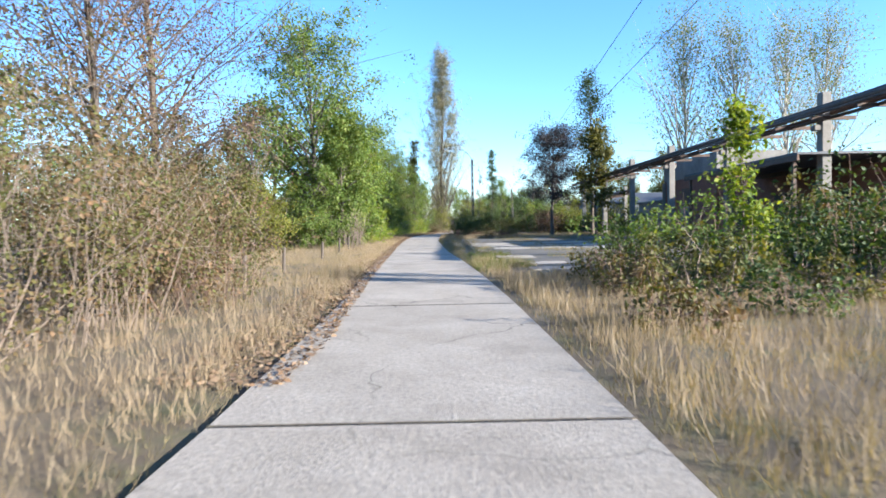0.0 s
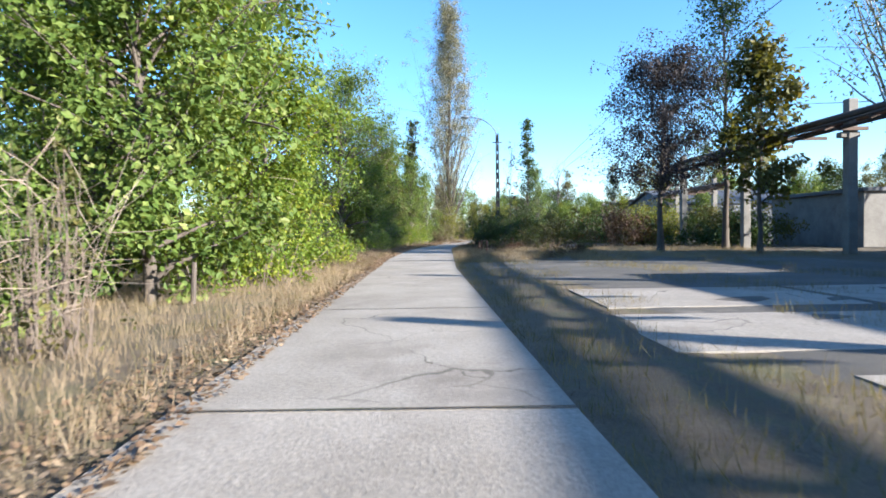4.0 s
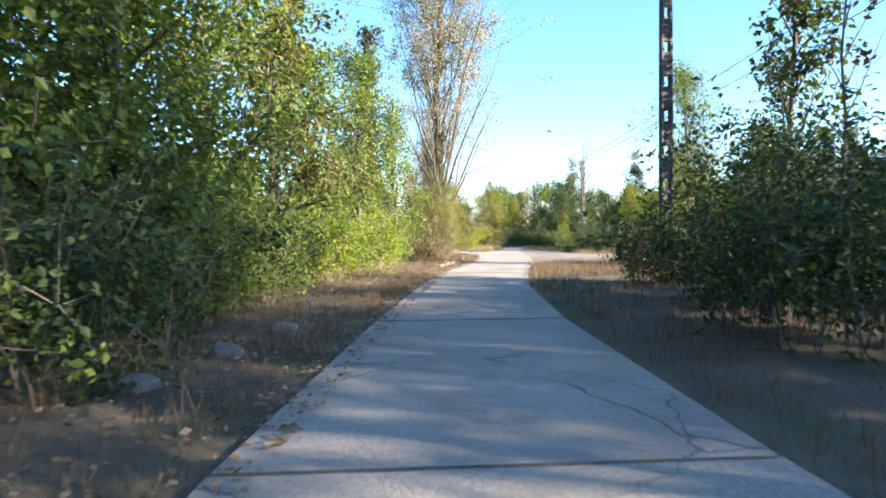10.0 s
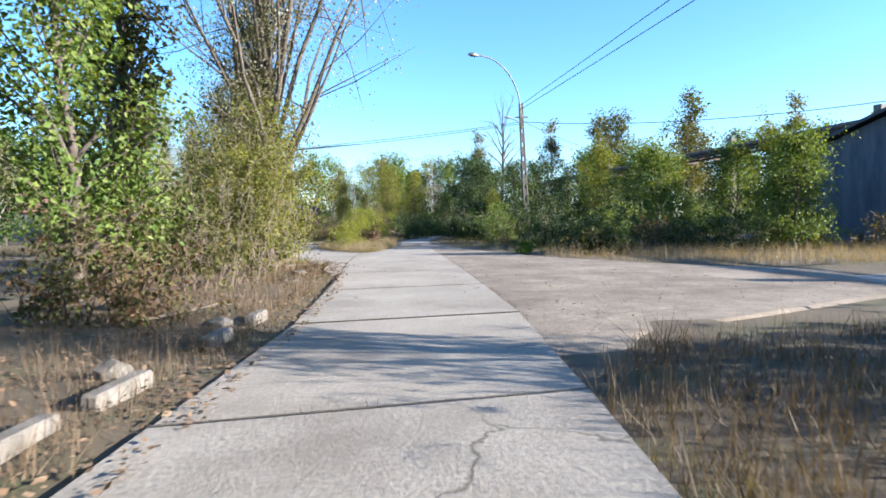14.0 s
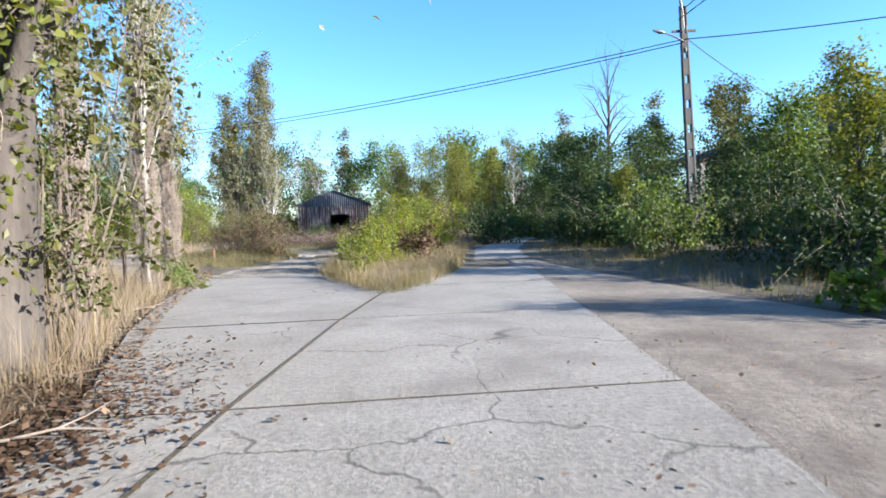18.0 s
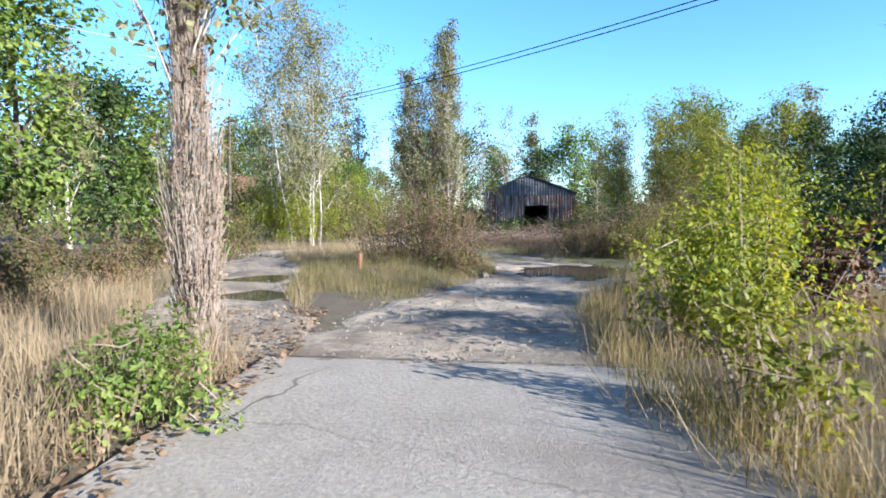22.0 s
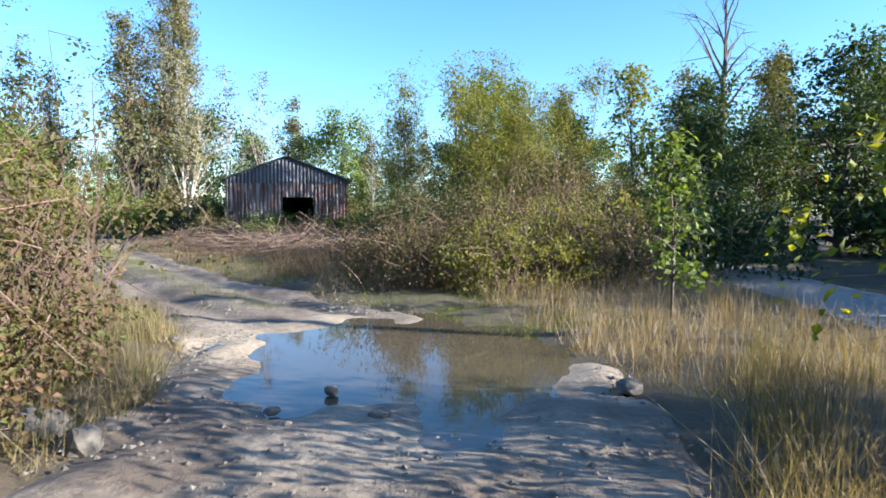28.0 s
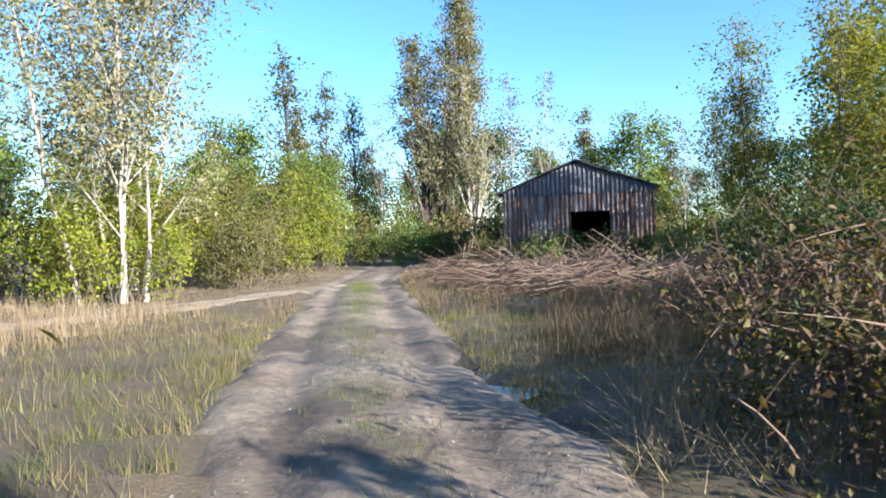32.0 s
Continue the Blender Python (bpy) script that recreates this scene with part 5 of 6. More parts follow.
bush(-12.6, 158.6, 2.4, 2.2, 4.4, L_BIRCH, M_TWIG, 9000, 0.085, "olive scrub beside the track", 154, 60, 0.28)
bush(-11.8, 163.5, 2.2, 2.2, 4.9, L_SHOOT, M_TWIG, 9000, 0.09, "bright green shrub at the end of the track", 155, 60, 0.25)
bush(-16.0, 164.5, 3.0, 2.4, 5.0, L_OLIVE, M_TWIG, 9000, 0.12, "olive scrub beside the track", 156, 60, 0.3)
bush(-12.0, 153.8, 1.8, 1.8, 4.2, L_SHOOT, M_TWIG, 8500, 0.075, "yellow-green shrub behind dry grass", 1531, 50, 0.24)
bush(-9.6, 156.0, 1.4, 1.4, 3.0, L_OLIVE, M_TWIG, 6000, 0.07, "olive shrub behind dry grass", 1532, 50, 0.22)
bush(-17.5, 155.0, 3.0, 3.0, 3.2, L_BRAMBLE, M_TWIG, 4200, 0.12, "brownish scrub behind dry grass", 157, 50, 0.3)
bush(-9.4, 170.0, 2.4, 2.0, 2.6, L_GREEN, M_TWIG, 4200, 0.11, "green bushes closing the end of the track", 158, 50, 0.28)
bush(-5.6, 170.5, 2.2, 2.0, 2.4, L_OLIVE, M_TWIG, 4200, 0.11, "mixed bushes beside the shed", 159, 50, 0.28)
tree(-11.4, 183.0, 20.0, 3.0, L_SILVER, M_BARK, 17000, 0.16, "tall greyish green poplar behind the shed", 161, base=0.04, shape="column", climb=66, limbs=90, radius=0.3, cluster=0.42, stems=2)
tree(-8.4, 184.0, 19.0, 2.7, L_PALE, M_PALE, 12000, 0.14, "tall poplar turning pale brown behind the shed", 1611, base=0.04, shape="column", climb=66, limbs=90, radius=0.26, cluster=0.4, stems=2)
pale = tree(-5.0, 180.0, 12.5, 1.7, L_BROWN, M_PALE, 900, 0.1, "nearly leafless pale birch", 162, base=0.25, climb=58, limbs=34, radius=0.08, cluster=0.3, shape="column", sub=4)
again(pale, -2.2, 178, 0.95, 120)
again(pale, -19, 192, 1.05, 40)
again(pale, 9.0, 186, 0.8, 200)
again(pale, 5.5, 176, 0.62, 300)
again(pale, 17.5, 172, 0.75, 10)
bare_tree = tree(-19.0, 186.0, 11.5, 3.4, L_OLIVE, M_BARK, 2600, 0.15, "half-bare tree with thin grey-green crown", 163, base=0.3, climb=50, limbs=34, radius=0.16, cluster=0.4, shape="vase", sub=4)
again(bare_tree, -14, 190, 0.9, 90)
again(bare_tree, -20.5, 178, 1.15, 40)
again(bare_tree, -18.2, 179.5, 1.0, 250)
again(grn, -18.5, 169.5, 0.95, 15, label="green tree screening a house")
again(grn, -13.4, 169.0, 0.92, 70, label="green tree screening a house")
again(grn, -21.5, 173.5, 0.95, 115, label="green tree screening a house")
again(grn, -16.4, 171.5, 1.0, 200, label="green tree screening a house")
birch = tree(8.2, 159.5, 8.0, 2.7, L_BIRCH, M_BARK, 12000, 0.085, "slender birch clump with yellowish green leaves", 164, base=0.1, climb=52, limbs=56, radius=0.09, cluster=0.32, stems=4, sub=5, shape="round")
again(birch, 11.2, 163.0, 0.9, 100)
again(birch, 6.0, 161.0, 0.86, 220)
again(birch, 13.2, 160.2, 0.95, 300)
again(birch, 9.6, 156.6, 0.8, 30)
bush(5.2, 144.2, 1.9, 1.6, 1.7, L_BRAMBLE, M_REDTWIG, 8500, 0.042, "bramble mound with red canes and green leaves", 171, 130, 0.18, z=0.2, name="bramble_thicket", category="thicket")
bush(7.3, 146.6, 2.0, 1.8, 2.2, L_BRAMBLE, M_REDTWIG, 7500, 0.05, "brown bramble heap over rubble", 172, 80, 0.22, z=0.8, name="bramble_thicket", category="thicket")
bush(4.4, 148.4, 1.7, 1.8, 1.8, L_DARK, M_REDTWIG, 7000, 0.055, "bramble heap over rubble", 173, 70, 0.2, z=0.35, name="bramble_thicket", category="thicket")
bush(3.6, 146.0, 1.3, 1.4, 1.1, L_BROWN, M_REDTWIG, 2600, 0.048, "dry bramble heap beside the track", 1711, 110, 0.16, z=0.1, name="bramble_thicket", category="thicket")
bush(6.7, 143.4, 1.5, 1.2, 1.5, L_SHOOT, M_REDTWIG, 4200, 0.05, "green bramble shoots over a heap", 1712, 80, 0.18, z=0.2, name="bramble_thicket", category="thicket")
bush(3.1, 143.4, 1.1, 1.3, 1.35, L_BRAMBLE, M_REDTWIG, 6500, 0.038, "brown bramble mound beside the track", 1713, 110, 0.16, z=0.0, name="bramble_thicket", category="thicket")
bush(4.8, 142.5, 1.4, 1.2, 1.4, L_BIRCH, M_REDTWIG, 7500, 0.04, "bramble mound with red canes and green leaves", 1714, 120, 0.16, z=0.0, name="bramble_thicket", category="thicket")
bush(6.9, 142.8, 1.4, 1.2, 1.8, L_BRAMBLE, M_REDTWIG, 6500, 0.042, "brown bramble mound beside the track", 1715, 100, 0.18, z=0.0, name="bramble_thicket", category="thicket")
bush(9.9, 144.4, 1.7, 1.7, 2.1, L_DARK, M_TWIG, 4200, 0.1, "dark shaded shrub behind the bramble mound", 174, 50, 0.25)
tree(11.3, 150.0, 5.4, 1.4, L_YELLOW, M_BARK, 2000, 0.1, "young tree with yellow shoots above the mound", 175, base=0.3, climb=50, limbs=22, radius=0.06, cluster=0.25)
bush(-0.75, 137.9, 0.9, 1.1, 2.0, L_BRAMBLE, M_REDTWIG, 4500, 0.042, "brown and green wild shrub between two tracks", 176, 90, 0.16)
bush(-2.4, 138.4, 1.1, 1.2, 2.4, L_BRAMBLE, M_REDTWIG, 3200, 0.045, "twiggy brown shrub in tall dry grass", 1761, 80, 0.18)
bush(-1.5, 139.8, 0.9, 1.0, 3.5, L_OLIVE, M_REDTWIG, 4600, 0.045, "twiggy shrub with a few yellow leaves", 177, 60, 0.2)
bush(-0.5, 136.9, 0.7, 0.8, 0.75, L_BRAMBLE, M_REDTWIG, 3600, 0.038, "low reddish shrub at the edge of a track", 178, 60, 0.15)
for k, (px, py, pr, ph) in enumerate(((-8.4, 138.0, 1.3, 1.5), (-9.8, 142.6, 1.5, 1.8), (-11.6, 145.6, 1.6, 1.8), (-7.4, 133.4, 1.2, 1.2), (-10.6, 134.6, 1.6, 1.9), (-6.6, 130.2, 1.0, 1.1))):
    bush(px, py, pr, pr, ph, (L_BRAMBLE, L_OLIVE, L_BRAMBLE)[k % 3], M_REDTWIG, 3200, 0.06, "brownish bramble scrub behind dry grass", 760 + k, 60, 0.18, name="bramble_thicket", category="thicket")
bush(-14.4, 149.4, 1.4, 1.4, 1.8, L_BRAMBLE, M_TWIG, 2600, 0.08, "low brown shrub in dry grass", 179, 46, 0.18)


def brush_pile(x, y, r, h, seed, n=150):
    rng = np.random.default_rng(seed)
    root = thing("brush_pile", x, y, 0, "heap of cut reddish branches beside the track", "brush pile", "brush piles")
    lines = []
    for i in range(n):
        a, q = rng.uniform(0, 2 * np.pi), math.sqrt(rng.uniform(0, 1))
        c = np.array([r * q * math.cos(a), r * q * math.sin(a), rng.uniform(0.05, 1) * h * (1 - 0.7 * q * q)])
        d = rng.normal(size=3) * np.array([1, 1, 0.28])
        d *= rng.uniform(0.5, 1.3) / np.linalg.norm(d)
        p0, p1 = c - d, c + d
        p0[2], p1[2] = max(0.01, p0[2]), max(0.02, p1[2])
        w = rng.uniform(0.004, 0.013)
        lines.append((bend(rng, p0, p1, 5, 0.075), w * np.array([1, 0.9, 0.75, 0.55, 0.25])))
    v, q = tubes(lines, 4)
    tagged(child("brush_tangle", mesh_of("brush_tangle", v, [q], M_REDTWIG), root), kind="stuff")
    v, q = tubes(lines[: n // 5], 4)
    v = v + np.array([0.15, -0.1, 0.12])
    tagged(child("bleached_tangle", mesh_of("bleached_tangle", v, [q], M_TWIG), root, "bleached dry sticks"), kind="stuff")


for k, (px, py, pr, ph) in enumerate(((-0.8, 154.2, 1.4, 0.75), (1.2, 153.0, 1.5, 0.8), (-2.4, 157.2, 1.4, 0.8), (0.8, 156.4, 1.5, 0.9), (3.4, 154.6, 1.4, 0.8), (3.2, 149.8, 1.2, 0.45), (5.4, 152.6, 1.4, 0.7))):
    brush_pile(px, py, pr, ph, 180 + k, 230)
for k, (px, py, ph) in enumerate(((-0.6, 161.6, 1.2), (1.6, 161.4, 1.1), (3.4, 161.0, 1.3), (-3.0, 162.0, 1.3))):
    bush(px, py, 1.2, 1.0, ph, (L_GREEN, L_OLIVE)[k % 2], M_TWIG, 1800, 0.09, "weedy green shrub before the shed", 190 + k, 34, 0.2, z=0.3)

# ---- far woods ----
far_a = tree(-26.0, -8.0, 10.0, 4.0, L_GREEN, M_BARK, 6500, 0.2, "tree in the wood behind the verge", 501, base=0.06, climb=28, limbs=20, radius=0.2, cluster=0.75, sub=3)
far_b = tree(-24.0, 2.0, 9.0, 3.6, L_DARK, M_BARK, 6500, 0.2, "tree in the wood behind the verge", 502, base=0.05, climb=28, limbs=20, radius=0.2, cluster=0.75, sub=3)
far_c = tree(-27.0, 10.0, 11.0, 3.4, L_OLIVE, M_BARK, 4200, 0.18, "thin tree in the wood behind the verge", 503, base=0.12, climb=42, limbs=18, radius=0.18, cluster=0.6, sub=2, shape="vase")
far_d = tree(-25.0, 18.0, 15.0, 2.6, L_SILVER, M_PALE, 4000, 0.22, "slender poplar in the wood behind the verge", 504, base=0.1, climb=60, limbs=20, radius=0.18, cluster=0.55, sub=1, shape="column")
scrub_a = bush(-19.0, 4.0, 3.0, 2.6, 3.4, L_OLIVE, M_TWIG, 3600, 0.15, "undergrowth at the wood's edge", 505, 18, 0.4)
scrub_b = bush(-18.0, 12.0, 3.0, 2.6, 3.0, L_GREEN, M_TWIG, 3600, 0.15, "undergrowth at the wood's edge", 506, 18, 0.4)
scrub_c = bush(-18.0, 20.0, 3.0, 2.6, 2.6, L_BRAMBLE, M_TWIG, 3000, 0.15, "brownish undergrowth at the wood's edge", 507, 18, 0.4)
scrub_d = bush(17.0, 88.0, 3.0, 2.6, 3.0, L_DARK, M_TWIG, 3000, 0.155, "shaded undergrowth at the wood's edge", 508, 18, 0.4)
for k in range(6):
    again(far_c, 52 + k * 5.5, 192 + (k % 3) * 7, 1.5 + 0.12 * (k % 4), 60 * k, label="tall thin tree on the skyline")
rng = np.random.default_rng(77)
for k in range(84):
    a = radians(-80 + 160 * k / 83 + rng.normal() * 0.8)
    d = rng.uniform(78, 120)
    fx, fy = 2 + d * math.sin(a), 125 + d * math.cos(a)
    if -15 < fx < 22 and fy < 200:
        continue
    again((far_a, far_b, far_c, far_a, far_d, far_b)[k % 6], fx, fy, rng.uniform(0.9, 1.35), rng.uniform(0, 360), label="distant tree in the woods round the site")
for k in range(34):
    again((far_b, far_a, far_c, far_a, far_d)[k % 5], -19 - rng.uniform(0, 10), -14 + k * 5.6, rng.uniform(0.65, 1.0), rng.uniform(0, 360))
for k in range(12):
    again((far_b, far_a)[k % 2], rng.uniform(-18, 30), -28 - rng.uniform(0, 14), rng.uniform(1.0, 1.6), rng.uniform(0, 360))
for k in range(22):
    again((far_b, far_a, far_c)[k % 3], 46 + rng.uniform(0, 14), -14 + k * 6.6, rng.uniform(0.6, 0.9), rng.uniform(0, 360), label="tree in the wood behind the pipe bridge")
for k in range(26):
    again((scrub_a, scrub_b, scrub_a, scrub_c)[k % 4], -13.2 - rng.uniform(0, 3.5), 34 + k * 3.3, rng.uniform(0.8, 1.25), rng.uniform(0, 360))
for k in range(12):
    again((scrub_b, scrub_a)[k % 2], -9.6 - rng.uniform(0, 1.5), 71 + k * 3.6, rng.uniform(0.7, 1.05), rng.uniform(0, 360))
for k in range(16):
    again((scrub_d, scrub_a, scrub_c)[k % 3], 13.5 + rng.uniform(0, 9), 70 + k * 2.0, rng.uniform(0.7, 1.2), rng.uniform(0, 360))
for k in range(14):
    again((scrub_d, scrub_b, scrub_d)[k % 3], 15 + k * 1.9, 139 + rng.uniform(-3, 9) - k * 0.6, rng.uniform(0.7, 1.1), rng.uniform(0, 360))
for k in range(8):
    again((scrub_d, scrub_c)[k % 2], 11.5 + rng.uniform(0, 8), 10 + k * 1.2 + rng.uniform(0, 3), rng.uniform(0.5, 0.85), rng.uniform(0, 360))
for k in range(16):
    again((scrub_a, scrub_b, scrub_c)[k % 3], -30 + k * 2.9, 172 + rng.uniform(0, 8) + abs(k - 8) * 0.8, rng.uniform(0.7, 1.2), rng.uniform(0, 360))
for k in range(9):
    again((scrub_b, scrub_d)[k % 2], 12 + k * 1.6, 152 + k * 1.9 + rng.uniform(0, 3), rng.uniform(0.7, 1.0), rng.uniform(0, 360))


# ---- grass ----
def off_road(x, y):
    return paved(x, y, 0.0) | (yard(x, y) & (np.sin(x * 1.3) + np.sin(y * 0.9 + x) < 0.35))


def verge_left(y0, y1, w0, w1):
    return lambda rng, n: (lambda y: np.stack([road_left(y) - w0 - (w1 - w0) * rng.uniform(0, 1, n) ** 1.4, y], 1))(rng.uniform(y0, y1, n))


def verge_right(y0, y1, w0, w1):
    return lambda rng, n: (lambda y: np.stack([road_right(y) + w0 + (w1 - w0) * rng.uniform(0, 1, n) ** 1.4, y], 1))(rng.uniform(y0, y1, n))


def on_island(rng, n):
    p = np.stack([rng.uniform(1.8, 6.9, n * 4), rng.uniform(122.7, 137.4, n * 4)], 1)
    p = p[in_island(p[:, 0], p[:, 1], -0.05)]
    return p[:n]


def rim_island(rng, n):
    p = np.stack([rng.uniform(1.6, 7.1, n * 12), rng.uniform(122.5, 137.6, n * 12)], 1)
    p = p[in_island(p[:, 0], p[:, 1], -0.05) & ~in_island(p[:, 0], p[:, 1], -0.5)]
    return p[:n]


blades("dry_grass", "pale dry grass on the road verge", G_DRY, 44000, verge_left(2, 52, 0.25, 7), 201, (0.14, 0.5), 0.007, 0.12, off_road)
blades("dry_grass", "half-green grass on the road verge", G_MIX, 16000, verge_left(10, 75, 0.3, 9), 202, (0.15, 0.45), 0.008, 0.14, off_road)
blades("short_grass", "short dry grass at the road's edge", G_MIX, 14000, verge_left(2, 118, 0.05, 0.9), 203, (0.06, 0.2), 0.006, 0.1, off_road)
blades("short_grass", "short dry grass at the road's edge", G_MIX, 14000, verge_right(2, 100, 0.05, 0.9), 204, (0.06, 0.22), 0.006, 0.1, off_road)
blades("dry_grass", "tall dry grass in the rough", G_DRY, 20000, verge_right(3, 22, 0.3, 7), 205, (0.15, 0.55), 0.008, 0.14, off_road)
blades("weeds", "grass tufts in the yard's joints", G_MIX, 30000, patch(0.5, 12, 17, 57), 206, (0.12, 0.4), 0.008, 0.25, off_road)
blades("green_grass", "green weed tufts along the yard's edge", G_GREEN, 6000, patch(1.2, 4.2, 17, 27), 229, (0.15, 0.5), 0.009, 0.3, off_road)
blades("dry_grass", "field of pale dry grass beside the road", G_DRY, 34000, verge_right(56, 74, 0.3, 18), 207, (0.14, 0.5), 0.009, 0.16, off_road)
blades("brown_weeds", "brown dead weeds beside the road", G_BROWN, 20000, verge_right(57, 100, 0.3, 9), 208, (0.15, 0.5), 0.009, 0.12, off_road)
blades("brown_weeds", "brown dead weeds by the kerb", G_BROWN, 20000, verge_left(50, 118, 0.3, 3.0), 209, (0.15, 0.5), 0.008, 0.12, off_road)
blades("brown_weeds", "brown dead weeds in the junction's corner", G_BROWN, 22000, patch(1.5, 14, 92, 101.4), 210, (0.12, 0.5), 0.009, 0.2, off_road)
blades("dry_grass", "tall dry grass behind the junction", G_DRY, 22000, patch(9.5, 40, 108.5, 118), 211, (0.25, 0.7), 0.01, 0.18, off_road)
blades("dry_grass", "half-green grass under the trees", G_MIX, 16000, patch(9.3, 24, 117, 140), 212, (0.2, 0.6), 0.01, 0.18, off_road)
blades("dry_grass", "tall pale grass on the island", G_DRY, 9000, on_island, 213, (0.3, 0.75), 0.007, 0.1)
blades("dry_grass", "pale grass fringe of the island", G_MIX, 6000, rim_island, 214, (0.25, 0.65), 0.007, 0.08)
blades("dry_grass", "tall dry grass round pale trunks", G_DRY, 24000, verge_left(117, 132, 0.2, 8), 215, (0.3, 0.85), 0.007, 0.12, off_road)
blades("dry_grass", "half-green grass between the tracks", G_MIX, 26000, patch(-7.0, 1.0, 131.5, 149), 216, (0.08, 0.36), 0.007, 0.12, off_road)
blades("dry_grass", "tall dry grass between the tracks", G_MIX, 10000, patch(-4.6, 0.6, 132.5, 140.8), 217, (0.2, 0.6), 0.007, 0.12, off_road)
blades("dry_grass", "dry grass beyond the side track", G_DRY, 20000, patch(-16, -6, 130, 150), 218, (0.25, 0.8), 0.009, 0.16, off_road)
blades("dry_grass", "tall grass at the puddle's rim", G_DRY, 9000, patch(4.0, 9, 136.5, 144), 219, (0.15, 0.6), 0.007, 0.1, off_road)
blades("green_moss_grass", "bright yellow-green low grass by the puddle", G_GREEN, 9000, patch(3.2, 5.8, 138.6, 142.4), 220, (0.04, 0.14), 0.007, 0.12, off_road)
blades("dry_grass", "dry grass bank beside the track", G_DRY, 24000, patch(-14, -2.5, 146, 166), 221, (0.06, 0.22), 0.008, 0.14, off_road)
blades("dry_grass", "half-green grass beside the track", G_GREEN, 17000, patch(-4, 5, 139, 156), 222, (0.06, 0.25), 0.008, 0.13, off_road)
blades("brown_weeds", "brown dead weeds before the shed", G_BROWN, 14000, patch(-5, 8, 149, 163.5), 223, (0.2, 0.6), 0.01, 0.16, off_road)
blades("short_grass", "short dry grass and weeds beside the track", G_MIX, 15000, patch(-1.5, 5.5, 143.5, 154), 225, (0.04, 0.18), 0.008, 0.1, off_road)
blades("short_grass", "short green grass on the bank", G_GREEN, 7000, patch(-11, -3, 147, 160), 226, (0.04, 0.14), 0.007, 0.15, off_road)
blades("green_grass", "green grass strip in the middle of the track", G_GREEN, 6000, lambda rng, n: (lambda y: np.stack([np.interp(y, [141, 143.5, 147, 157.5], [1.0, -0.4, -2.0, -6.4]) + rng.normal(size=n) * 0.18, y], 1))(rng.uniform(141, 157, n)), 224, (0.05, 0.2), 0.006, 0.1)


blades("brown_weeds", "tall dead weeds over the rubble", G_BROWN, 15000, patch(0.6, 7.5, 145.5, 154.5), 227, (0.25, 0.75), 0.009, 0.13, off_road, lean=0.5)
blades("dry_grass", "tall pale grass beside the bramble mound", G_DRY, 9000, patch(1.6, 6.0, 142.6, 152.0), 228, (0.2, 0.6), 0.008, 0.13, off_road, lean=0.55)
blades("ground_cover", "matted short dry grass", G_BROWN, 14000, patch(-9, 9, 124, 160), 241, (0.03, 0.12), 0.01, 0, off_road, lean=0.9)
blades("ground_cover", "matted short dry grass", G_MIX, 22000, patch(-7, 5, 126, 158), 242, (0.03, 0.14), 0.009, 0, off_road, lean=0.8)
blades("ground_cover", "matted short dry grass", G_BROWN, 26000, lambda rng, n: (lambda y, s: np.stack([np.where(s < 0.5, road_left(y) - rng.uniform(0, 4, n), road_right(y) + rng.uniform(0, 4, n)), y], 1))(rng.uniform(2, 118, n), rng.uniform(0, 1, n)), 243, (0.03, 0.12), 0.01, 0, off_road, lean=0.9)


def joint_weeds(rng, n):
    y = np.where(rng.random(n) < 0.5, 100 + 4 * rng.integers(0, 8, n) + rng.normal(size=n) * 0.03, rng.uniform(100, 128, n))
    u = rng.random(n)
    along = np.stack([np.interp(y, LANE_Y, LANE_L) * (1 - u) + np.interp(y, LANE_Y, LANE_R) * u, y], 1)
    edge = np.stack([np.where(u < 0.5, np.interp(y, LANE_Y, LANE_L), np.interp(y, LANE_Y, LANE_R)) + rng.normal(size=n) * 0.03, y], 1)
    return np.where((np.abs((y + 2) % 4 - 2) < 0.12)[:, None], along, edge)


blades("joint_weeds", "short weeds growing in the slab joints", G_BROWN, 4500, joint_weeds, 244, (0.05, 0.12), 0.008, 0)


def litter(name, label, material, n, area, seed, size=0.05):
    rng = np.random.default_rng(seed)
    p = area(rng, n)
    pts = np.stack([p[:, 0], p[:, 1], ground_height(p[:, 0], p[:, 1]) + rng.uniform(0.04, 0.09, n)], 1)
    d = rng.normal(size=(n, 3)) * np.array([1, 1, 0.25])
    d /= np.linalg.norm(d, axis=1, keepdims=True)
    s = np.cross(d, np.array([0, 0, 1.0]) + rng.normal(size=(n, 3)) * 0.3)
    L = (size * rng.uniform(0.6, 1.4, n))[:, None]
    v = np.stack([pts, pts + d * L * 0.5 + s * L * 0.35, pts + d * L, pts + d * L * 0.5 - s * L * 0.35], 1).reshape(-1, 3)
    tagged(new(name, mesh_of(name, v, [np.arange(n * 4).reshape(-1, 4)], material)), label, "leaf litter", kind="stuff")


litter("fallen_leaves", "fallen brown leaves along the road's edge", L_LITTER, 24000, verge_left(5, 75, -0.25, 0.95), 231, 0.062)
litter("fallen_leaves", "fallen brown leaves along the kerb", L_LITTER, 17000, verge_left(50, 119, -0.3, 2.8), 232, 0.06)
litter("fallen_leaves", "heap of fallen leaves at the corner of the concrete", L_BROWN, 5000, lambda rng, n: np.array([1.35, 115.2]) + rng.normal(size=(n, 2)) * np.array([0.5, 1.4]), 233, 0.055)
litter("fallen_leaves", "fallen leaves scattered over the junction", L_LITTER, 1100, patch(4, 12, 103, 118), 234, 0.04)
litter("fallen_leaves", "fallen leaves along the trunks", L_LITTER, 4000, verge_left(118, 131, -0.3, 1.6), 235, 0.06)


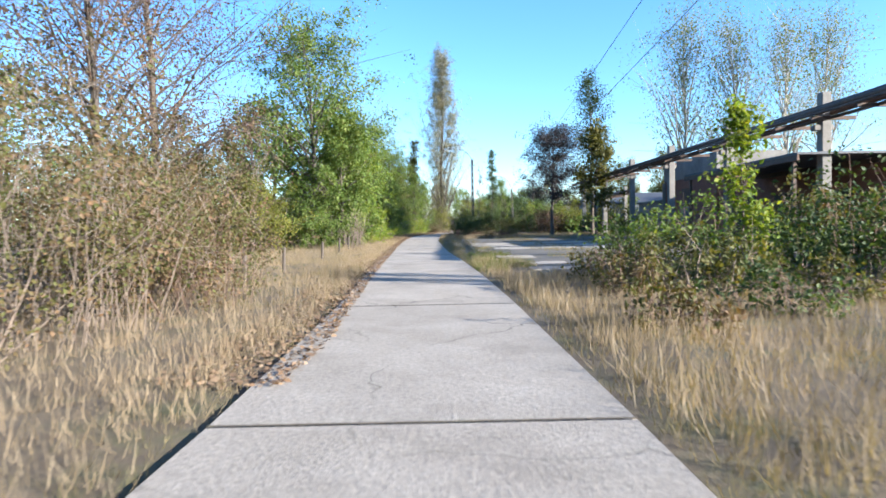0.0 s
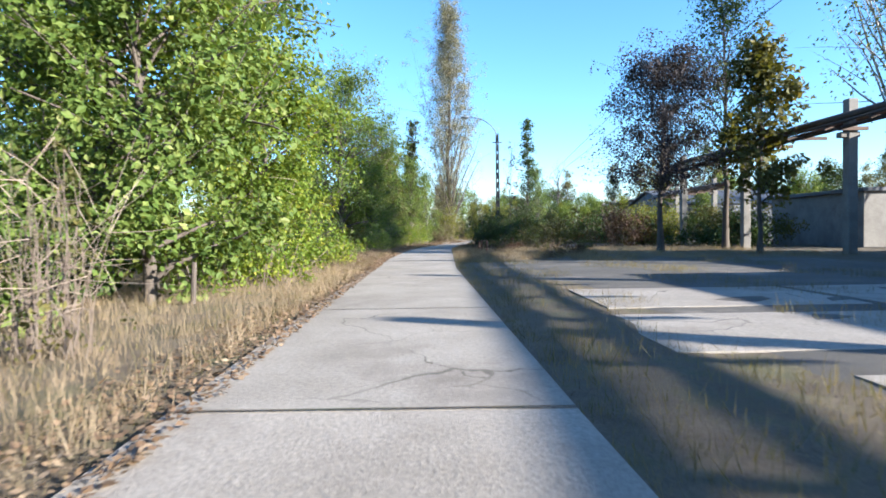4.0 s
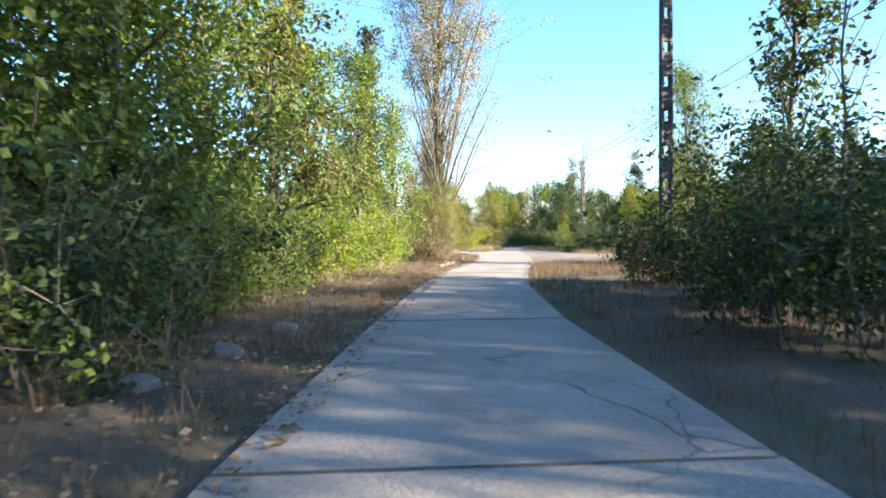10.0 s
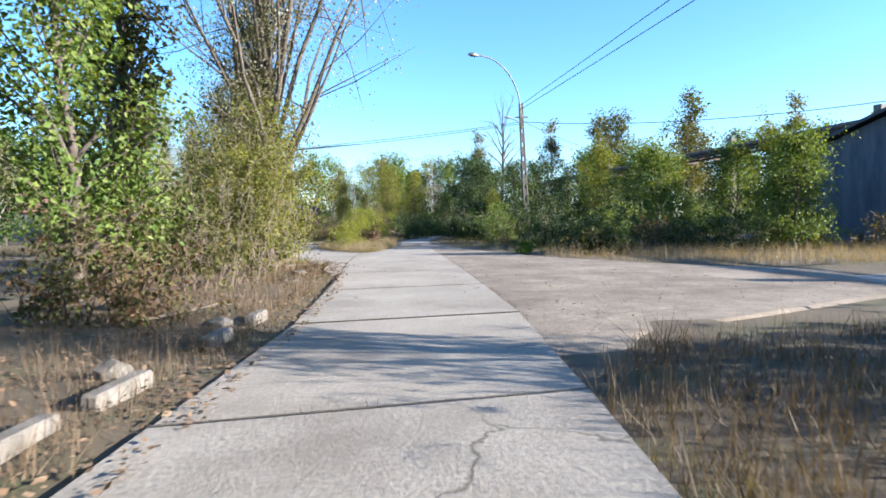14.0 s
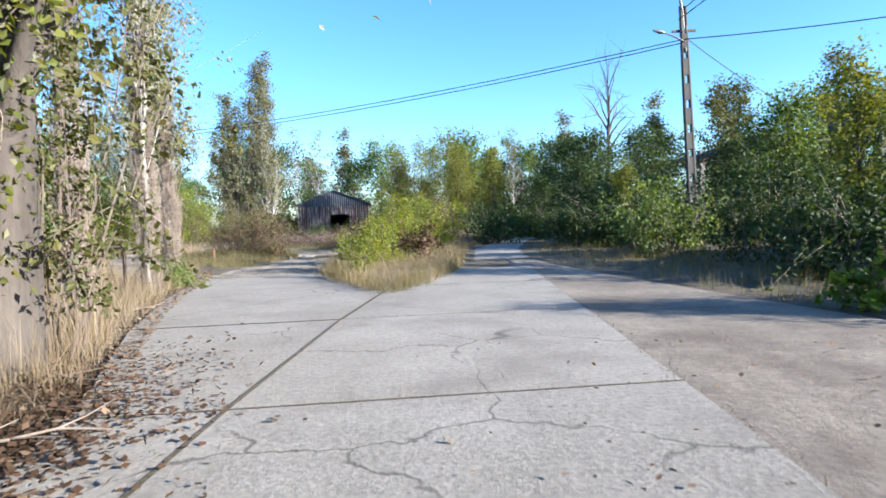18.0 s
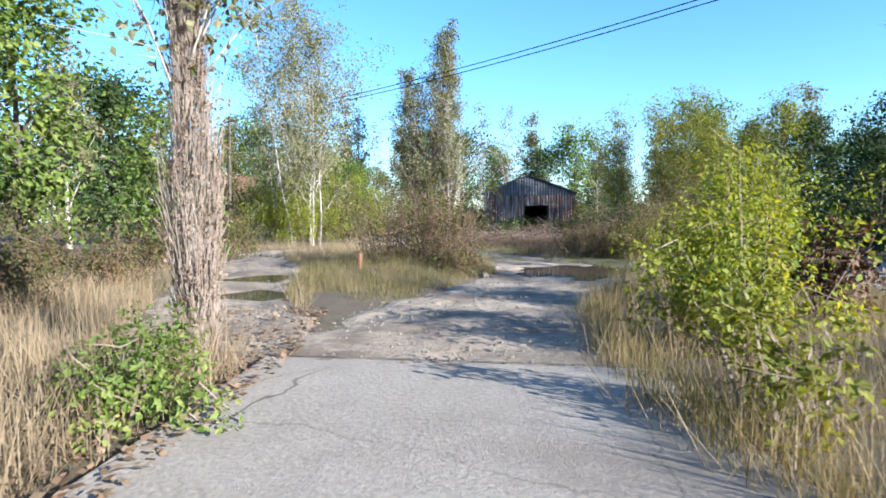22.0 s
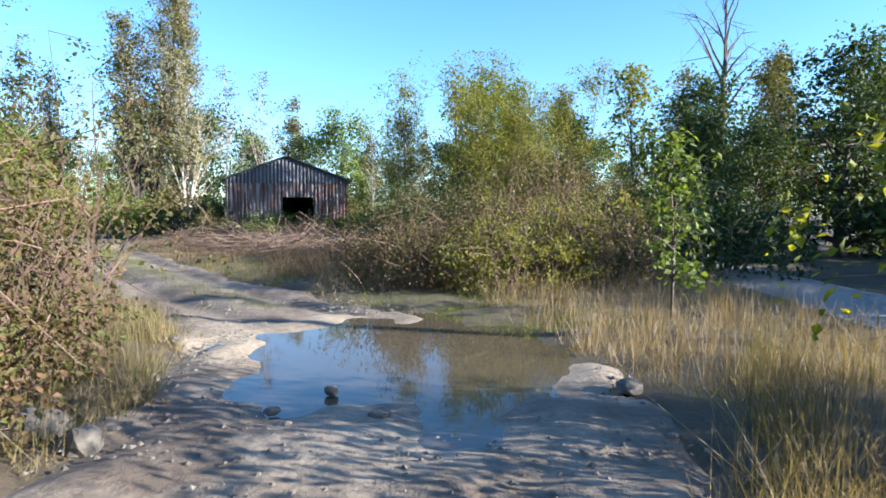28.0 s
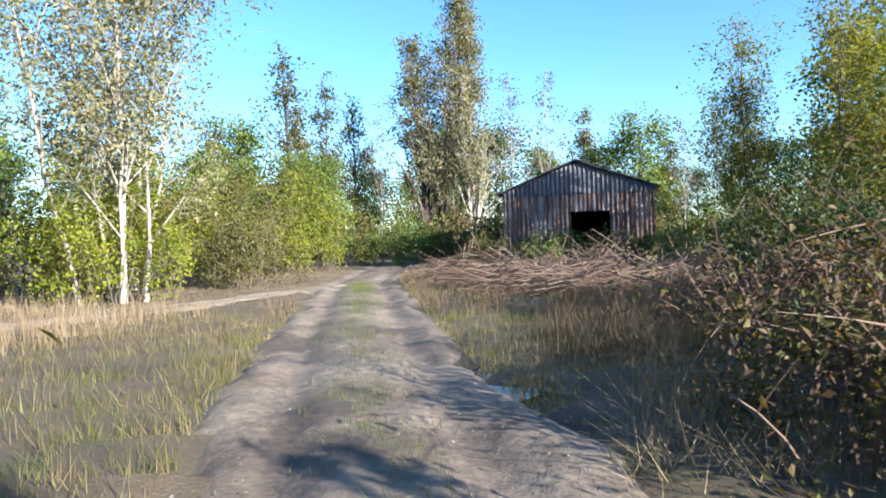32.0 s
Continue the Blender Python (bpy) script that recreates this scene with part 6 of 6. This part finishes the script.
# ---- posts, rail, stones, puddles ----
def stake(x, y, h, lean=0.0, material=None, label="grey wooden fence stake in dry grass"):
    root = thing("fence_stake", x, y, 0, label, "stake", "fence stakes")
    v, q = tubes([(np.array([[0, 0, -0.15], [lean * 0.5, 0, h * 0.5], [lean, 0.01, h], [lean, 0.01, h + 0.012]]), [0.055, 0.052, 0.05, 0.01])], 7)
    child("shaft", mesh_of("shaft", v, [q], material or M_BARK), root)


for sx, sy, sh in ((-4.6, 14.0, 0.75), (-4.65, 17.7, 0.8), (-4.75, 23.9, 0.8), (-5.2, 30.5, 0.8), (-5.5, 35.5, 0.85), (-5.6, 41.0, 0.85), (-5.7, 46.5, 0.85)):
    stake(sx, sy, sh, 0.04)
stake(-6.1, 71.3, 0.7, 0.0, M_RUST, "rust-brown marker post on the verge")
stake(1.6, 68.7, 0.8, 0.0, M_RUST, "rust-brown marker post on the verge")
stake(1.7, 65.4, 0.8, 0.0, M_RUST, "rust-brown marker post on the verge")
stake(1.7, 73.2, 0.7, 0.0, M_RUST, "rust-brown marker post on the verge")
stake(-2.7, 136.4, 0.55, 0.02, M_RUST, "rust-brown marker post between the tracks")
stake(-3.4, 126.5, 0.6, 0.02, M_RUST, "rust-brown marker post in tall grass")


def fallen_branch(x, y, length, rz, seed):
    rng = np.random.default_rng(seed)
    root = thing("fallen_branch", x, y, 0.06, "bare dry branch lying in fallen leaves", "branch", "fallen branches", rz=rz)
    main = bend(rng, (-length / 2, 0, 0.02), (length / 2, 0, 0.06), 6, 0.04)
    v, q = tubes([(main, np.linspace(0.022, 0.007, 6))], 5)
    child("stem", mesh_of("stem", v, [q], M_TWIG, True), root)
    for k in (2, 3, 4):
        side = bend(rng, main[k], main[k] + np.array([0.3, rng.choice((-0.25, 0.25)), 0.05]), 3, 0.02)
        v, q = tubes([(side, [0.009, 0.006, 0.003])], 4)
        child("twig", mesh_of("twig", v, [q], M_TWIG, True), root)


for k, (fx, fy, fl, fr) in enumerate(((1.3, 115.4, 1.4, 20), (1.9, 113.6, 1.1, 75), (0.9, 117.2, 1.2, -30), (-0.2, 121.6, 1.3, 60), (-0.6, 105.2, 1.2, 40), (-5.0, 62.5, 1.3, 15), (-4.9, 69.8, 1.1, -50))):
    fallen_branch(fx, fy, fl, fr, 700 + k)


def barrier():
    root = thing("rail_barrier", -2.9, 124.55, 0, "dark metal rail barrier in tall grass", "barrier")
    v, q = tubes([(np.array([[-1.8, 0, 1.02], [0, 0, 1.04], [1.45, 0, 1.05], [1.5, 0, 0.99]]), np.full(4, 0.035))], 7)
    child("rail", mesh_of("rail", v, [q], M_STEEL, True), root)
    for dx in (-1.7, 1.5):
        v, q = tubes([(np.array([[dx, 0, -0.1], [dx, 0, 0.5], [dx, 0, 1.0]]), np.full(3, 0.035))], 7)
        child("post", mesh_of("post", v, [q], M_STEEL, True), root)


barrier()


def stone(x, y, s, seed, label="pale broken concrete lump"):
    rng = np.random.default_rng(seed)
    bm = bmesh.new()
    bmesh.ops.create_icosphere(bm, subdivisions=2, radius=1)
    k = rng.uniform(0.6, 1.2, 3) * s
    for v in bm.verts:
        w = 1 + 0.25 * noise.noise(v.co * 1.7 + Vector((seed, 0, 0)))
        v.co = Vector((v.co.x * k[0] * w, v.co.y * k[1] * w, v.co.z * k[2] * 0.6 * w))
    me = bpy.data.meshes.new("stone")
    bm.to_mesh(me)
    bm.free()
    me.materials.append(M_STONE)
    ob = new("stone", me)
    ob.matrix_world = pose(x, y, 0.03 + 0.15 * s, 0, 0, rng.uniform(0, 360))
    tagged(ob, label, "stone", "stones by the road")


for k, (sx, sy, ss) in enumerate(((-4.12, 81.2, 0.22), (-4.7, 78.0, 0.25), (-4.4, 79.5, 0.18), (-0.55, 101.6, 0.2), (0.05, 104.3, 0.17), (-4.5, 74.6, 0.2), (1.0, 110.0, 0.16), (1.1, 112.3, 0.2), (-0.1, 136.5, 0.2), (0.3, 136.2, 0.14), (-0.4, 137.2, 0.16), (0.2, 139.0, 0.12), (3.9, 136.6, 0.12), (1.7, 137.0, 0.06), (1.3, 136.6, 0.05), (2.0, 136.4, 0.07), (-12.4, 150.4, 0.15))):
    stone(sx, sy, ss, 300 + k)


def kerb_stone(x, y, rz, length):
    root = thing("kerb_stone", x, y, 0.03, "weathered pale concrete kerb stone in fallen leaves", "kerb stone", "kerb stones", rz=rz)
    bm = bmesh.new()
    box(bm, (0, 0, 0.05), (0.15, length, 0.16), 0, 0.02)
    part("block", bm, M_STONE, root)


for kx, ky, kr, kl in ((-0.95, 98.4, -13, 1.0), (-0.62, 99.7, -14, 0.9), (-0.3, 100.9, -15, 0.8), (0.16, 103.0, -13, 0.7), (0.5, 104.5, -14, 0.6)):
    kerb_stone(kx, ky, kr, kl)


def gravel(name, label, n, area, seed, size):
    """Small angular stones pressed into a surface."""
    rng = np.random.default_rng(seed)
    p = area(rng, n)
    for px, py, rx, ry in POOLS:
        p = p[((p[:, 0] - px) / rx) ** 2 + ((p[:, 1] - py) / ry) ** 2 > 1.6]
    n = len(p)
    s = size * rng.uniform(0.4, 1.0, n) ** 2
    a = rng.uniform(0, 2 * np.pi, n)
    co, si = np.cos(a), np.sin(a)
    shape = np.array([[1, 0, 0], [0.1, 0.8, 0], [-0.9, 0.2, 0], [-0.2, -0.75, 0], [0.05, 0.1, 0.55]])
    loc = shape[None] * s[:, None, None] * rng.uniform(0.7, 1.3, (n, 5, 3))
    v = np.stack([p[:, 0, None] + loc[..., 0] * co[:, None] - loc[..., 1] * si[:, None], p[:, 1, None] + loc[..., 0] * si[:, None] + loc[..., 1] * co[:, None], 0.03 + loc[..., 2]], -1).reshape(-1, 3)
    k = np.arange(n)[:, None] * 5
    t = np.concatenate([k + np.array([[0, 1, 4]]), k + np.array([[1, 2, 4]]), k + np.array([[2, 3, 4]]), k + np.array([[3, 0, 4]])])
    tagged(new(name, mesh_of(name, v, [t], M_STONE)), label, "gravel", kind="stuff")


def along(line_y, line_x, y0, y1, w):
    return lambda rng, n: (lambda y: np.stack([np.interp(y, line_y, line_x) + rng.uniform(-w, w, n), y], 1))(rng.uniform(y0, y1, n))


gravel("gravel", "loose pale stones on the dirt road", 3500, along(WAY_Y, WAY_C, 128, 142, 1.9), 251, 0.035)
gravel("gravel", "loose stones in the mud track", 1100, along(WAY_Y, WAY_C, 141, 160, 1.4), 252, 0.02)
gravel("gravel", "loose pale stones on the side track", 3000, along(SIDE_Y, SIDE_C, 130, 156, 1.2), 253, 0.035)
gravel("grit", "crumbs of concrete on the slab road", 2500, lambda rng, n: (lambda y, u: np.stack([road_left(y) * (1 - u) + road_right(y) * u, y], 1))(rng.uniform(4, 120, n), rng.uniform(0, 1, n)), 254, 0.016)


def puddle(x, y, rx, ry):
    n = 28
    a = np.linspace(0, 2 * np.pi, n, endpoint=False)
    v = np.stack([x + rx * 1.45 * np.cos(a), y + ry * 1.45 * np.sin(a), np.full(n, 0.0)], 1)
    v = np.concatenate([v, [[x, y, 0.0]]])
    t = np.stack([np.arange(n), (np.arange(n) + 1) % n, np.full(n, n)], 1)
    tagged(new("puddle", mesh_of("puddle", v, [t], M_WATER)), "muddy rain puddle on the track", "puddle", "puddles")


for pool in POOLS:
    puddle(*pool)


# ---- concrete slabs ----
def slab_mesh(pts, z, thick, inset):
    """A bevelled slab over a quadrilateral of ground points."""
    p = np.array(pts, float)
    c = p.mean(0)
    q = c + (p - c) * (1 - inset)
    v = np.concatenate([np.c_[q, np.full(4, z - thick)], np.c_[q, np.full(4, z - 0.006)], np.c_[c + (q - c) * 0.997, np.full(4, z)]])
    f = [[8, 9, 10, 11]] + [[i, (i + 1) % 4, 4 + (i + 1) % 4, 4 + i] for i in range(4)] + [[4 + i, 4 + (i + 1) % 4, 8 + (i + 1) % 4, 8 + i] for i in range(4)]
    return mesh_of("slab", v, [np.array(f)], M_CONCRETE)


def slabs():
    rng = np.random.default_rng(9)
    root = thing("road", 0, 0, 0, "worn pale concrete slab road with weedy joints", "road", kind="structure")
    ys = np.arange(-20, 100.1, 6.0)
    for a, b in zip(ys, ys[1:]):
        A, B = np.array(a), np.array(b)
        child("slab", slab_mesh([(road_left(A), a), (road_right(A), a), (road_right(B), b), (road_left(B), b)], 0.045 + rng.uniform(-0.006, 0.006), 0.15, 0.004), root)
    ys = np.arange(100, 128.1, 4.0)
    for a, b in zip(ys, ys[1:]):
        cols = [(LANE_L, LANE_R, 0, 1)]
        if b > 112:
            cols += [(PZ_L, LANE_L, 0, 1)]
        for left, right, u0, u1 in cols:
            la, lb = (np.interp(q, PZ_Y if left is PZ_L else LANE_Y, left) for q in (a, b))
            ra, rb = (np.interp(q, LANE_Y, right) for q in (a, b))
            quad = [(la + (ra - la) * u0, a), (la + (ra - la) * u1, a), (lb + (rb - lb) * u1, b), (lb + (rb - lb) * u0, b)]
            child("slab", slab_mesh(quad, 0.045 + rng.uniform(-0.008, 0.008), 0.15, 0.005), root)
    fill = []
    for y in list(np.arange(-14, 96, 6.0)) + list(np.arange(100, 128.1, 4.0)):
        if y < 100:
            a, b = float(road_left(np.array(y))), float(road_right(np.array(y)))
        else:
            a, b = float(np.interp(y, PZ_Y, PZ_L) if y > 111 else np.interp(y, LANE_Y, LANE_L)), float(np.interp(y, LANE_Y, LANE_R))
        fill += [(a, y - 0.014, 0.055), (b, y - 0.014, 0.055), (b, y + 0.014, 0.055), (a, y + 0.014, 0.055)]
    for y in np.arange(108, 128, 2.0):
        a, b = float(np.interp(y, LANE_Y, LANE_L)), float(np.interp(y + 2, LANE_Y, LANE_L))
        fill += [(a - 0.02, y, 0.0555), (a + 0.02, y, 0.0555), (b + 0.02, y + 2, 0.0555), (b - 0.02, y + 2, 0.0555)]
    child("joint_fill", mesh_of("joint_fill", np.array(fill), [np.arange(len(fill)).reshape(-1, 4)], M_SOIL), root, "dark earth in the slab joints")
    root = thing("yard_slabs", 0, 0, 0, "broken pale concrete slabs in the yard", "pavement", kind="structure")
    for k, (sx, sy, w, d) in enumerate(((3.4, 18.0, 1.6, 1.2), (3.1, 20.5, 2.0, 1.6), (5.4, 18.6, 1.4, 1.3), (3.8, 37.5, 4.6, 3.0), (8.2, 37.0, 4.0, 3.2), (4.2, 41.5, 4.6, 3.4), (8.8, 41.6, 4.2, 3.2), (5.0, 33.4, 4.5, 3.0), (9.6, 33.0, 4.0, 2.8), (2.9, 24.5, 1.4, 2.2))):
        child("slab", slab_mesh([(sx - w / 2, sy - d / 2), (sx + w / 2, sy - d / 2 + 0.1), (sx + w / 2 + 0.1, sy + d / 2), (sx - w / 2, sy + d / 2)], 0.031 + rng.uniform(-0.003, 0.003), 0.15, 0.01), root)
    # earth of the island
    yy = np.arange(122.7, 137.5, 0.4)
    w = np.interp(yy, [122.6, 124, 127, 131, 134, 137.5], [0.05, 0.7, 1.7, 2.2, 2.0, 0.1])
    c = np.interp(yy, [122.6, 127, 131, 137.5], [3.95, 4.0, 4.3, 5.6])
    u = np.linspace(-1, 1, 7)
    X = c[:, None] + w[:, None] * u
    Y = np.repeat(yy[:, None], 7, 1)
    Z = -0.02 + 0.14 * (1 - u[None] ** 2) * np.minimum(1, w[:, None] / 1.2)
    i = (np.arange(len(yy) - 1)[:, None] * 7 + np.arange(6)[None]).ravel()
    tagged(new("island_earth", mesh_of("island_earth", np.stack([X, Y, Z], -1).reshape(-1, 3), [np.stack([i, i + 1, i + 8, i + 7], 1)], M_SOIL, True)), "earth island in the concrete", "ground", kind="structure")


slabs()
